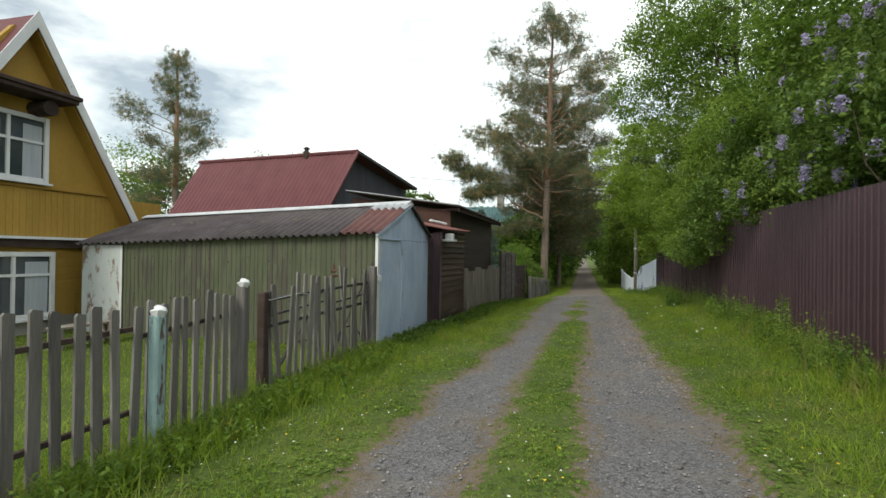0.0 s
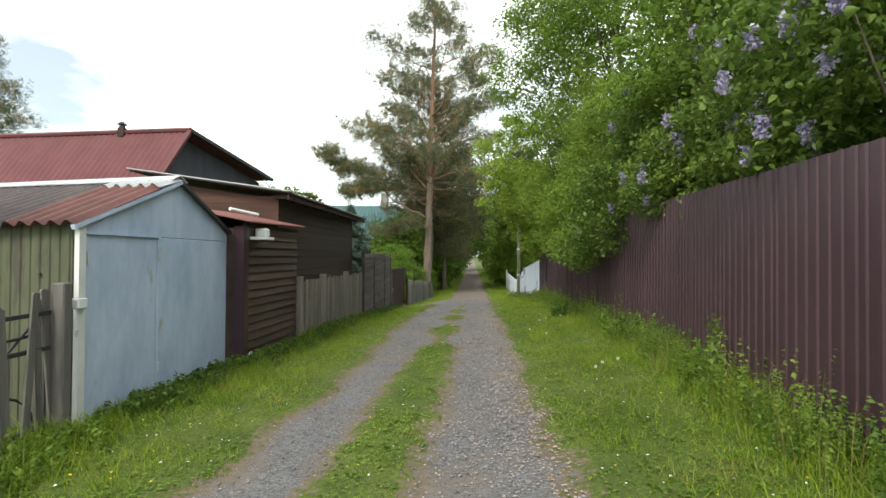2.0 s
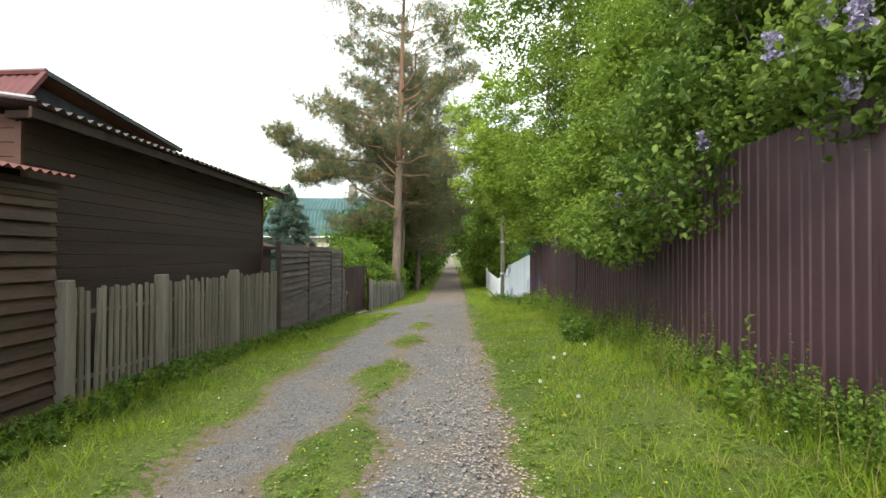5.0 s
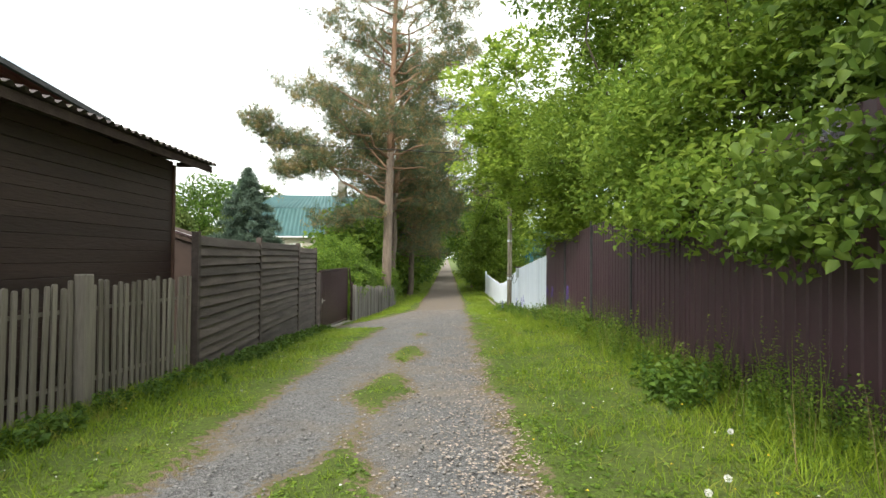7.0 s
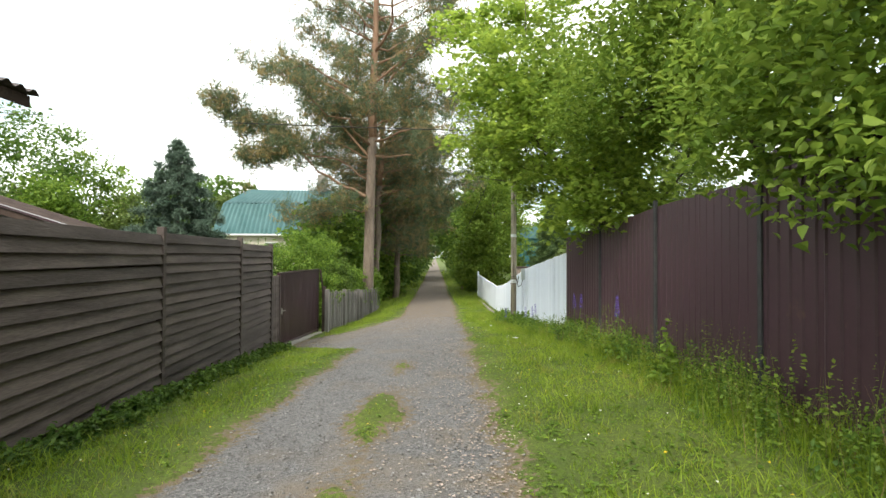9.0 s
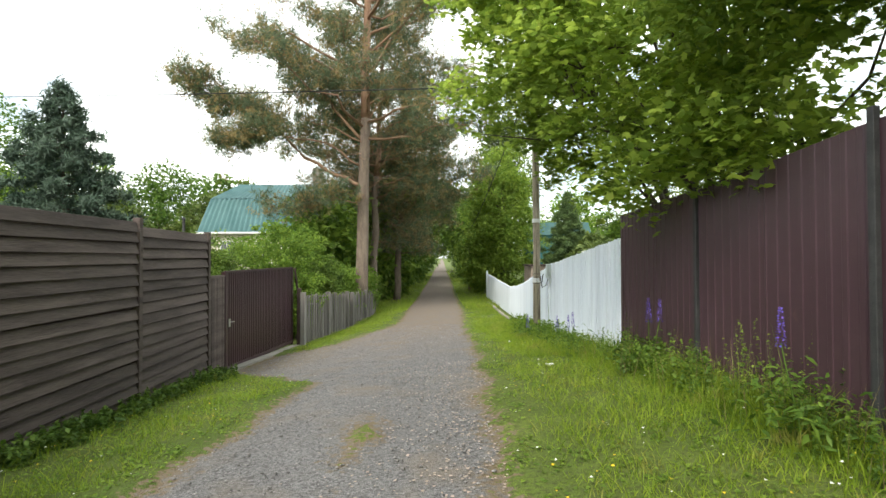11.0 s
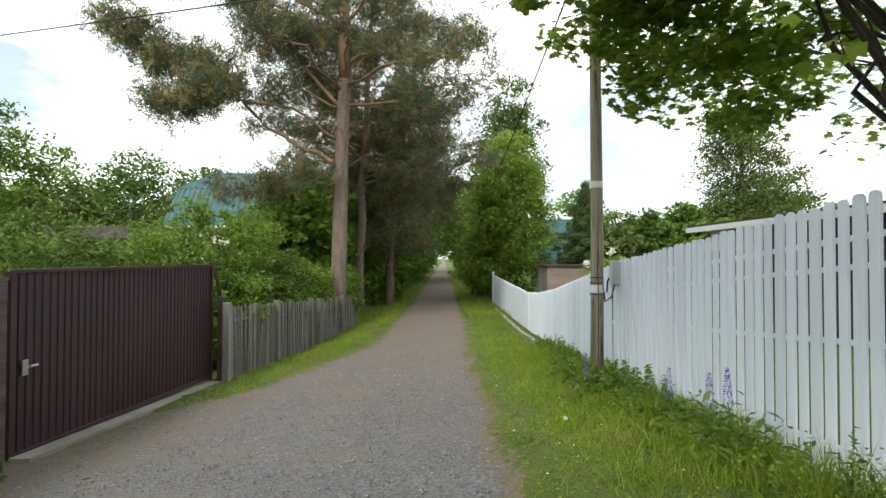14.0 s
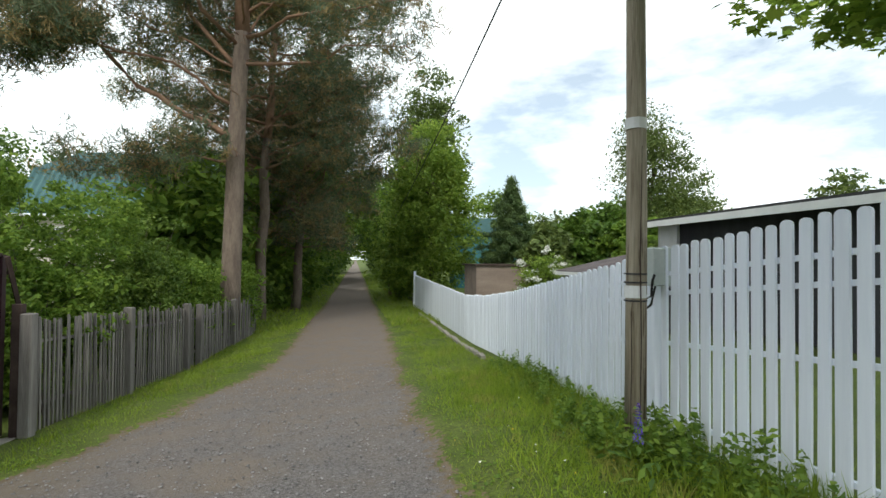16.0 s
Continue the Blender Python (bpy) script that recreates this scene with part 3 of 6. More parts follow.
    for j in range(dead):
        hh = low * rs.uniform(0.62, 1.5)
        a = rs.uniform(0, 6.28)
        b = rs.uniform(0.8, 2.6)
        s = at(hh)
        p = limb(bm, s, s + Vector((math.cos(a) * b, math.sin(a) * b, b * rs.uniform(-0.15, 0.45))), 0.018, 0.005, rs, 0.15, 5, 4)
        for w in range(3):
            limb(bm, p[2 + w], p[2 + w] + Vector(rs.normal(size=3)) * 0.35, 0.006, 0.003, rs, 0.1, 2, 3)
    part("branchwork", bm, "pine_bark_up", top, "bare orange-brown branches", smooth=True)
    cs = np.array([tuple(c) for c in cs])
    per = 15
    v, f = tufts(rs, cs, per, 0.25, 0.017, "needle")
    sl = (np.repeat(rs.random(len(cs)) < 0.32, per)).astype(int)
    cr = new("crown", mesh_np("crown", v, f, ["needle", "needle_tan"], slots=sl))
    cr.parent = top
    tagged(cr, "olive and tan needle tufts", kind="stuff")
    return top


def spruce_tree(name, label, x, y, height, radius, seed, material="spruce", n=9000, length=0.16, width=0.012, xmax=1e9):
    rs = np.random.default_rng(seed)
    top = thing(name, label, "tree", x, y, g(x, y) - 0.05)
    part("trunk", tube(bmesh.new(), [(0, 0, 0), (0, 0, height * 0.5), (0, 0, height)], [0.05 * radius + 0.03, 0.05, 0.01], 8), "bark", top, smooth=True)
    bm = bmesh.new()
    cs = []
    h, a = height * 0.04, 0.0
    while h < height * 0.99:
        f = h / height
        ln = radius * (1 - f) ** 0.85 * rs.uniform(0.75, 1.1) + 0.06
        e = Vector((math.cos(a) * ln, math.sin(a) * ln, h - ln * 0.18 + 0.15 * ln * rs.normal() * 0.4 + ln * 0.12))
        e.x = min(e.x, xmax)
        s = Vector((0, 0, h))
        limb(bm, s, e, 0.012 + 0.006 * ln, 0.004, rs, 0.04, 2, 3)
        k = max(3, int(ln * 14))
        for j in range(k):
            t = 0.25 + 0.78 * rs.random()
            q = s.lerp(e, t) + Vector((-math.sin(a), math.cos(a), 0)) * rs.normal() * 0.2 * ln * (1.15 - t) + Vector((0, 0, -0.05 * rs.random()))
            q.x = min(q.x, xmax)
            cs.append(tuple(q))
        a += 2.4
        h += height * 0.0095
    part("branchwork", bm, "bark", top)
    cs = np.array(cs)
    per = max(4, n * 2 // len(cs))
    v, f = tufts(rs, cs, per, length, width, material, up=0.15)
    cr = new("crown", mesh_np("crown", v, f, material))
    cr.parent = top
    tagged(cr, kind="stuff")
    return top


# ---- fences ----
def picket_bm(w, h, t, top="flat", rs=None):
    bm = bmesh.new()
    if top == "round":
        o = [(-w / 2, 0), (w / 2, 0)] + [(w / 2 * math.cos(a), h - w * .36 + w * .36 * math.sin(a)) for a in np.linspace(0, math.pi, 7)]
    elif top == "point":
        o = [(-w / 2, 0), (w / 2, 0), (w / 2, h - w * 0.6), (0, h), (-w / 2, h - w * 0.6)]
    else:
        o = [(-w / 2, 0), (w / 2, 0), (w / 2, h - 0.012), (-w / 2 * 0.6, h)]
        o.append((-w / 2, h - 0.02))
    return extrude(bm, o, -t / 2, t / 2)


def mesh_of(bm, name, material):
    me = bpy.data.meshes.new(name)
    bm.to_mesh(me)
    bm.free()
    me.materials.append(M[material])
    return me


def along(a, b):
    a, b = Vector(a), Vector(b)
    d = b - a
    return math.degrees(math.atan2(d.y, d.x)), d.xy.length


def picket_fence(name, label, a, b, top_a, top_b, step, w, material, posts=(), rail_z=(0.25, 0.8), t=0.022, tops="flat",
                 seed=1, jitter=0.02, tilt=1.5, below=0.02, post_w=0.11, side=1, skip=(), category="fence", post_over=0.06, rails_mat=None):
    """Pickets from a to b (plan points), their tops from top_a to top_b in height; rails behind, posts at fractions of the way."""
    rs = np.random.default_rng(seed)
    turn, ln = along((*a, 0), (*b, 0))
    top = thing(name, label, category, a[0], a[1], 0, turn=turn)
    zt = lambda f: (np.interp(f, np.linspace(0, 1, len(top_a)), top_a) if isinstance(top_a, (list, tuple)) else top_a + (top_b - top_a) * f)
    n = int(ln / step)
    shapes = {}
    for i in range(n):
        f = (i + 0.5) / n
        if any(s0 < f < s1 for s0, s1 in skip):
            continue
        gx, gy = a[0] + (b[0] - a[0]) * f, a[1] + (b[1] - a[1]) * f
        z0 = g(gx, gy) - below + 0.03
        h = float(zt(f)) - z0 + rs.normal() * jitter
        key = (round(h * 50), i % 3)
        if key not in shapes:
            shapes[key] = mesh_of(picket_bm(w * (0.9 + 0.1 * (i % 3)), key[0] / 50, t, tops), "picket", material)
        piece("picket", shapes[key], top, pose(ln * f, 0, z0, 0, rs.normal() * tilt, 0) @ pose(0, 0, 0, rs.normal() * tilt * 0.5))
    ga, gb = g(*a), g(*b)
    for fr in rail_z:
        za, zb = ga + (float(zt(0)) - ga) * fr, gb + (float(zt(1)) - gb) * fr
        bm = bmesh.new()
        tube(bm, [(0, side * (t / 2 + 0.022), za), (ln / 2, side * (t / 2 + 0.022), float(g((a[0]+b[0])/2, (a[1]+b[1])/2)) * (1 - fr) + float(zt(0.5)) * fr), (ln, side * (t / 2 + 0.022), zb)], 0.026, 4)
        part("rail", bm, rails_mat or material, top)
    for fr in posts:
        gx, gy = a[0] + (b[0] - a[0]) * fr, a[1] + (b[1] - a[1]) * fr
        bm = one_box(-post_w / 2, post_w / 2, side * (-0.02) - post_w / 2 + side * post_w * 0.0, post_w / 2, g(gx, gy) - 0.2, float(zt(fr)) + post_over, bevel=0.012)
        p = part("post", bm, material, top)
        p.location.x = ln * fr
        p.location.y = -side * 0.03
    return top


def trapezoid_sheet(ln, top_l, top_r, bottom_l, bottom_r, pitch=0.15, depth=0.016, rib=0.045, thick=0.003):
    """A profiled sheet in x and z, ribs standing out to -y."""
    xs, ys = [], []
    x = 0.0
    while x < ln - 1e-6:
        for dx, dy in ((0, 0), (pitch - rib - 0.02, 0), (pitch - rib - 0.01, -depth), (pitch - 0.01, -depth)):
            if x + dx <= ln:
                xs.append(x + dx)
                ys.append(dy)
        x += pitch
    xs.append(ln)
    ys.append(0)
    bm = bmesh.new()
    rows = []
    for y_off, z_of in ((0, (bottom_l, bottom_r)), (0, (top_l, top_r)), (thick, (top_l, top_r)), (thick, (bottom_l, bottom_r))):
        rows.append([bm.verts.new((x, y + y_off, z_of[0] + (z_of[1] - z_of[0]) * x / ln)) for x, y in zip(xs, ys)])
    for a, b in ((0, 1), (1, 2), (2, 3)):
        for i in range(len(xs) - 1):
            bm.faces.new((rows[a][i], rows[a][i + 1], rows[b][i + 1], rows[b][i]))
    return bm


def wavy_roof(p0, p1, p2, p3, pitch=0.15, depth=0.028, thick=0.008, over=0.0):
    """A corrugated slab: p0 to p1 is the eave, p3 to p2 the ridge; waves run across the eave."""
    p0, p1, p2, p3 = map(Vector, (p0, p1, p2, p3))
    ln = (p1 - p0).length
    k = max(8, int(ln / pitch * 6))
    up = (p1 - p0).cross(p3 - p0).normalized()
    if up.z < 0:
        up = -up
    bm = bmesh.new()
    rows = []
    for dz in (0, -thick):
        for e0, e1 in ((p0, p1), (p3, p2)):
            rows.append([bm.verts.new(e0.lerp(e1, i / k) + up * (dz + depth * math.sin(2 * math.pi * i / 6))) for i in range(k + 1)])
    for i in range(k):
        bm.faces.new((rows[0][i], rows[0][i + 1], rows[1][i + 1], rows[1][i]))
        bm.faces.new((rows[2][i], rows[2][i + 1], rows[3][i + 1], rows[3][i]))
        bm.faces.new((rows[0][i], rows[0][i + 1], rows[2][i + 1], rows[2][i]))
    return bm


def clap_wall(top, a, b, tops, bottoms, board, material, seed=1, thick=0.02, name="board"):
    """Horizontal boards, each leaning out over the one below, from a to b in plan, on a thing at a turned along it. tops and bottoms: (at a, at b)."""
    rs = np.random.default_rng(seed)
    _, ln = along((*a, 0), (*b, 0))
    lo, hi = min(bottoms), max(tops)
    z = lo - 0.02
    while z < hi:
        h = board
        bm = bmesh.new()
        sk = 0.004 * rs.normal()
        box(bm, 0.01, ln - 0.01, -thick, 0, 0, h * 1.0, bevel=0.003)
        if z + h > hi + 0.02:
            for v in bm.verts:
                if v.co.z > h * 0.5:
                    v.co.z = hi - z
        ob = part(name, bm, material, top)
        ob.matrix_basis = pose(0, -.02, z, -15, 0, 0) @ pose(0, 0, 0, 0, sk * 20, 0)
        z += board


# right-hand brown sheet fence
def brown_fence():
    pts = [(3.1, -2.0), (3.1, 6.5), (3.25, 9.3), (3.55, 12.0), (3.55, 20.6), (3.55, 27.68)]
    PY = [p[1] for p in pts]
    PX = [p[0] for p in pts]
    top = thing("sheet_fence", "tall brown profiled steel fence along the grassy verge", "fence")
    y, i = -2.0, 0
    while y < 27.6:
        y1 = min(y + 1.15, 20.6 if y < 20.5 else 27.68)
        x0, x1 = float(np.interp(y, PY, PX)), float(np.interp(y1, PY, PX))
        tp = lambda q: float(np.interp(q, [-2, 9, 12, 20.58, 20.6, 22.4, 24.5, 28.1], [2.2, 2.36, 2.45, 2.38, 2.0, 2.0, 1.85, 1.72]))
        turn, ln = along((x0, y, 0), (x1, y1, 0))
        bm = trapezoid_sheet(ln + 0.02, tp(y + 0.01), tp(y1 - 0.01), g(x0, y) - 0.05, g(x1, y1) - 0.05, depth=0.016 if y < 20.5 else 0.007)
        ob = part("sheet", bm, "sheet_brown", top)
        ob.matrix_basis = pose(x0, y, 0, 0, 0, turn) @ Matrix.Diagonal((1, -1, 1, 1)) @ pose(0, 0.002 * (i % 2), 0)
        if i % 2 == 0:
            part("post", one_box(-0.03, 0.03, -0.03, 0.03, g(x0, y) - 0.1, tp(y + 0.01) - 0.03, m=pose(x0 + 0.05, y, 0)), "dark_iron", top)
        y, i = y1, i + 1
    for y, h in ((20.62, 2.42), (22.9, 2.05), (25.25, 1.9)):
        part("joint_post", one_box(-0.028, 0.02, -0.03, 0.03, g(3.5, y) - 0.1, h, m=pose(3.55 - 0.008, y, 0), bevel=0.005), "dark_iron", top, "dark steel joint post")
    for h in (0.35, 1.6):
        bm = bmesh.new()
        tube(bm, [(px + 0.03, py, g(px, py) + h) for px, py in pts], 0.02, 4)
        part("rail", bm, "dark_iron", top)


brown_fence()


# garage
def garage():
    top = thing("garage", "low metal garage with pale blue doors and olive sheet sides", "garage")
    X0, X1, Y0, Y1 = -9.8, -3.4, 8.3, 11.4
    rz, ez, ry = 2.46, 1.84, 9.97
    zf = g(-3.4, 9) - 0.1
    # side wall of profiled sheets
    n = 7
    w = (8.8 - 3.4) / n
    for i in range(n):
        e0, e1 = (1.59 + .25 * ((1 + i * w + j * w) / 6.4) for j in (0, 1))
        bm = trapezoid_sheet(w - 0.004, e0, e1, zf, zf, pitch=0.10, depth=0.012, rib=0.05)
        part("side_sheet", bm, "green_sheet", top).matrix_basis = pose(-8.8 + i * w, Y0 + (0.003 if i % 2 else 0), 0)
    part("side_door", one_box(X0, -8.82, Y0 - 0.03, Y0 + 0.02, zf + 0.02, 1.57, bevel=0.006), "rusty_white", top, "rusty white side door")
    part("door_post", one_box(-8.84, -8.78, Y0 - 0.04, Y0 - 0.031, zf, 1.57), "white_trim", top)
    # back walls
    part("back_wall", one_box(X0, X1 - 0.03, Y1 - 0.03, Y1, zf, 1.58), "green_sheet", top)
    part("end_wall", extrude(bmesh.new(), [(Y0, zf), (Y1, zf), (Y1, 1.57), (ry, 2.18), (Y0, 1.57)], 0, 0.04, Matrix.Translation((X0, 0, 0)) @ Matrix.Rotation(math.pi / 2, 4, "Z")), "green_sheet", top)
    # front with doors
    F = Matrix.Translation((X1, 0, 0)) @ Matrix.Rotation(math.pi / 2, 4, "Z")
    dz = g(-3.4, 9) + 0.02
    part("front_frame", extrude(bmesh.new(), [(Y0, zf), (8.4, zf), (8.4, 1.74), (Y1 - 0.12, 1.74), (Y1 - 0.12, zf), (Y1, zf), (Y1, ez), (ry, rz), (Y0, ez)], 0, 0.05, F), "garage_blue", top)
    part("door", one_box(8.40, 9.57, 0.004, 0.04, dz, 1.73, m=F, bevel=0.008), "garage_blue", top)
    part("wide_door", one_box(9.58, Y1 - 0.12, -0.004, 0.04, dz, 1.73, m=F, bevel=0.008), "garage_blue", top)
    d2 = one_box(8.38, 9.6, -0.03, -0.001, 1.725, 1.75, m=F)
    part("drip_strip", d2, "garage_blue", top)
    # Dark strip stands in for the shaded gap along the bottom of the doors.
    part("gap_shade_strip", one_box(-3.37, -3.345, 8.38, Y1 - .1, dz - .05, dz - .005), "dark_iron", top, "dark strip drawn for the shaded gap under the doors")
    for z in (0.1, 1.45):
        bm = bmesh.new()
        tube(bm, [(-3.375, 9.575, z), (-3.375, 9.575, z + 0.12)], 0.016, 8)
        part("hinge", bm, "zinc", top)
    bm = bmesh.new()
    tube(bm, [(-3.375, 8.41, 1.42), (-3.375, 8.41, 1.55)], 0.014, 8)
    part("hinge", bm, "zinc", top)
    part("corner_strip", one_box(-3.41, -3.36, Y0 - 0.03, Y0 + 0.06, zf, ez - 0.01), "white_trim", top, "white flaking corner strip")
    part("meter_box", one_box(-3.4, -3.3, 8.2, 8.32, 1.0, 1.1, bevel=0.01), "white_plastic", top)
    # roof
    e = 0.14
    part("roof_sheet", wavy_roof((X0 - .1, Y0 - e, 1.57), (-4.0, Y0 - e, ez - 0.042), (-4.0, ry, rz + .02), (X0 - .1, ry, 2.22)), "slate", top, "grey wavy roof sheets", smooth=True)
    part("roof_sheet", wavy_roof((-4.05, Y0 - e, ez - 0.03), (X1 + .08, Y0 - e, ez - 0.01), (X1 + .08, ry - .45, rz - .1), (-4.05, ry - .45, rz - .12)), "roof_rust", top, "rusty red roof sheet", smooth=True)
    part("roof_sheet", wavy_roof((-4.05, ry - .5, rz - .12), (X1 + .08, ry - .5, rz - .1), (X1 + .08, ry, rz + .055), (-4.05, ry, rz + .03)), "zinc", top, "bare zinc roof sheet", smooth=True)
    part("roof_sheet", wavy_roof((X0 - .1, Y1 + e, 1.57), (X1 + .08, Y1 + e, ez - 0.02), (X1 + .08, ry, rz + .04), (X0 - .1, ry, 2.22)), "slate", top, "grey wavy roof sheets", smooth=True)
    bm = bmesh.new()
    extrude(bm, [(-.16, -.05), (0, .02), (.16, -.05), (.16, -.035), (0, .035), (-.16, -.035)], X0 - .1, X1 + .05, Matrix.Translation((0, ry, rz + .06)) @ Matrix.Rotation(-math.pi / 2, 4, "Z"))
    for v in bm.verts:
        v.co.z -= .255 * (-3.35 - v.co.x) / 6.5
    part("ridge_cap", bm, "zinc", top, "bright zinc ridge strip")
    scr = mesh_of(box(bmesh.new(), -.011, .011, -.022, -.005, -.011, .011), "screw", "dark_iron")
    for i in range(12):
        for z in (.62, 1.32):
            piece("screw", scr, top, pose(-8.5 + i * .43, Y0 - .003, z + .05 * math.sin(i * 2.3)))
    for s, q in ((Y0 - e, 1), (Y1 + e, -1)):
        bm = bmesh.new()
        tube(bm, [(X1 + .06, s, ez - .06), (X1 + .06, ry, rz)], 0.03, 4)
        part("verge_board", bm, "garage_blue" if q == 1 else "dark_iron", top)


garage()


# corner panel with its small roof and flood lamp
def board_bay():
    a, b = (-3.15, 11.5), (-3.1, 13.65)
    turn, ln = along((*a, 0), (*b, 0))
    top = thing("boarded_fence", "dark brown overlapping boards under a small red roof", "fence", a[0], a[1], 0, turn=turn)
    clap_wall(top, a, b, (1.95, 1.95), (g(*a) - .02, g(*b)), 0.135, "brown_board", seed=3)
    # Added dark sheet: its colour gives the shade lines between the boards.
    part("backing", one_box(0, ln, 0.03, 0.06, g(*b) - .1, 1.95), "dark_wood", top)
    part("corner_post", one_box(-0.17, 0.0, -0.04, 0.12, g(*a) - .15, 1.98, bevel=0.006), "sheet_gate", top, "brown steel corner post")
    part("side_board", one_box(-.17, -.12, .12, .30, g(*a) - .15, 1.95), "dark_wood", top)
    part("lintel", one_box(0, ln, -0.03, 0.03, 1.86, 1.97), "brown_board", top)
    r = thing("lean_to_roof", "short rusty red corrugated roof over brown boards", "roof")
    part("sheet", wavy_roof((-2.95, 11.15, 2.04), (-2.95, 13.75, 2.10), (-4.3, 13.75, 2.36), (-4.3, 11.15, 2.3), pitch=0.11, depth=0.016), "roof_rust", r, smooth=True)
    part("batten", one_box(-3.15, -3.08, 11.35, 13.7, 1.975, 2.03), "dark_wood", r)
    part("batten", one_box(-4.2, -4.13, 11.45, 13.7, 1.2, 2.28), "dark_wood", r)
    l = thing("flood_lamp", "white flood lamp on a bracket beneath the red roof edge", "lamp", -3.0, 11.75, 1.8)
    part("housing", one_box(-0.1, 0.1, -0.07, 0.07, 0.02, 0.16, bevel=0.02), "white_plastic", l)
    part("visor", one_box(-0.12, 0.14, -0.22, 0.16, -0.03, 0.02, bevel=0.008), "white_plastic", l)
    bm = bmesh.new()
    tube(bm, [(-0.17, 0, 0.1), (-0.09, 0, 0.1)], 0.015, 6)
    part("bracket", bm, "zinc", l)
    c = thing("conduit", "white plastic pipe lying on the small red roof", "pipe")
    part("pipe", tube(bmesh.new(), [(-3.36, 11.35, 2.245), (-3.1, 11.8, 2.185)], 0.03, 8), "white_plastic", c)


board_bay()


# dark plank shed
def plank_shed():
    top = thing("plank_shed", "dark brown plank shed with a wavy single-pitch roof", "shed")
    X1, Y0, Y1, ez = -3.5, 13.75, 20.1, 2.66
    z0 = g(X1, Y1) - 0.1
    z, rs = z0, random.Random(4)
    e = part("east_wall", one_box(X1 - 0.06, X1 - 0.03, Y0, Y1, z0, ez), "dark_wood", top)
    me = mesh_of(box(bmesh.new(), 0, 0.024, 0, Y1 - Y0, 0, 0.146, bevel=0.004), "plank", "brown_plank")
    while z < ez - 0.1:
        piece("plank", me, top, pose(X1 - 0.028 + rs.uniform(0, .004), Y0, z))
        z += 0.15
    s = part("south_wall", one_box(-6.4, X1 - 0.06, Y0, Y0 + 0.04, z0, ez), "redbrown", top, "red-brown plank wall")
    me = mesh_of(box(bmesh.new(), 0, 2.8, 0, 0.022, 0, 0.136, bevel=0.004), "plank", "redbrown")
    z = 1.6
    while z < 2.6:
        piece("plank", me, top, pose(-3.56 - 2.8, Y0 - 0.024, z))
        z += 0.14
    part("gable_board", extrude(bmesh.new(), [(-6.4, ez), (-3.56, ez), (-6.4, ez + .42)], Y0 - .022, Y0 + .03), "redbrown", top)
    part("corner_board", one_box(X1 - .06, X1 + .01, Y0 - .045, Y0 - .001, z0, ez - .02), "redbrown", top)
    part("corner_board", one_box(X1 - .04, X1 + .02, Y1 - .02, Y1 + .04, z0, ez - .02), "redbrown", top)
    part("north_wall", one_box(-6.4, X1 - 0.05, Y1 - .04, Y1, z0, ez), "brown_plank", top)
    sl = 0.1379
    part("roof_sheet", wavy_roof((-3.14, Y0 - .3, 2.76), (-3.14, Y1 + .65, 2.76), (-6.5, Y1 + .65, 2.76 + 3.36 * sl), (-6.5, Y0 - .3, 2.76 + 3.36 * sl), pitch=.15, depth=.022), "slate", top, smooth=True)
    part("fascia", one_box(-3.22, -3.19, Y0 - .28, Y1 + .6, 2.62, 2.72), "dark_wood", top)
    for i in range(9):
        y = Y0 - .1 + i * .84
        part("rafter", one_box(-3.6, -3.225, y, y + .05, 2.66, 2.73), "dark_wood", top)
    bm = bmesh.new()
    tube(bm, [(-3.14, Y0 - .31, 2.79), (-6.5, Y0 - .31, 2.79 + 3.36 * sl)], 0.014, 4)
    part("edge_strip", bm, "zinc", top)


plank_shed()


def slat_fence():
    posts = [(-3.12, 20.0), (-3.45, 23.45), (-3.62, 26.9), (-3.75, 29.35)]
    tops = [1.58, 1.62, 1.6, 1.52]
    top = thing("board_fence", "grey-brown fence of overlapping horizontal boards between posts", "fence")
    for i in range(3):
        a, b = posts[i], posts[i + 1]
        turn, ln = along((*a, 0), (*b, 0))
        pn = new("panel")
        pn.parent = top
        pn.matrix_basis = pose(a[0], a[1], 0, 0, 0, turn)
        z = g(*b) + 0.02
        rs = random.Random(i)
        me = mesh_of(box(bmesh.new(), 0.05, ln - 0.05, -0.026, 0, 0, 0.15, bevel=0.003), "board", "slat")
        zt = (tops[i] + tops[i + 1]) / 2
        n = int(round((zt - z) / 0.155))
        st = (zt - z) / n
        for k in range(n):
            piece("board", me, pn, pose(0, -0.05 - 0.008 * rs.random(), z + k * st - 0.012, -16, rs.uniform(-.35, .35), 0))
        # Dark sheet added behind the boards; the gaps show it as their shadow.
        part("backing", one_box(0.05, ln - .05, 0.015, 0.03, g(*b) - .1, zt - .03), "dark_wood", pn)
    for i, p in enumerate(posts):
        part("post", one_box(-.05, .06, -.045, .035, g(*p) - .1, tops[i] + .06, m=pose(p[0] + .03, p[1], 0), bevel=.006), "slat", top)


slat_fence()


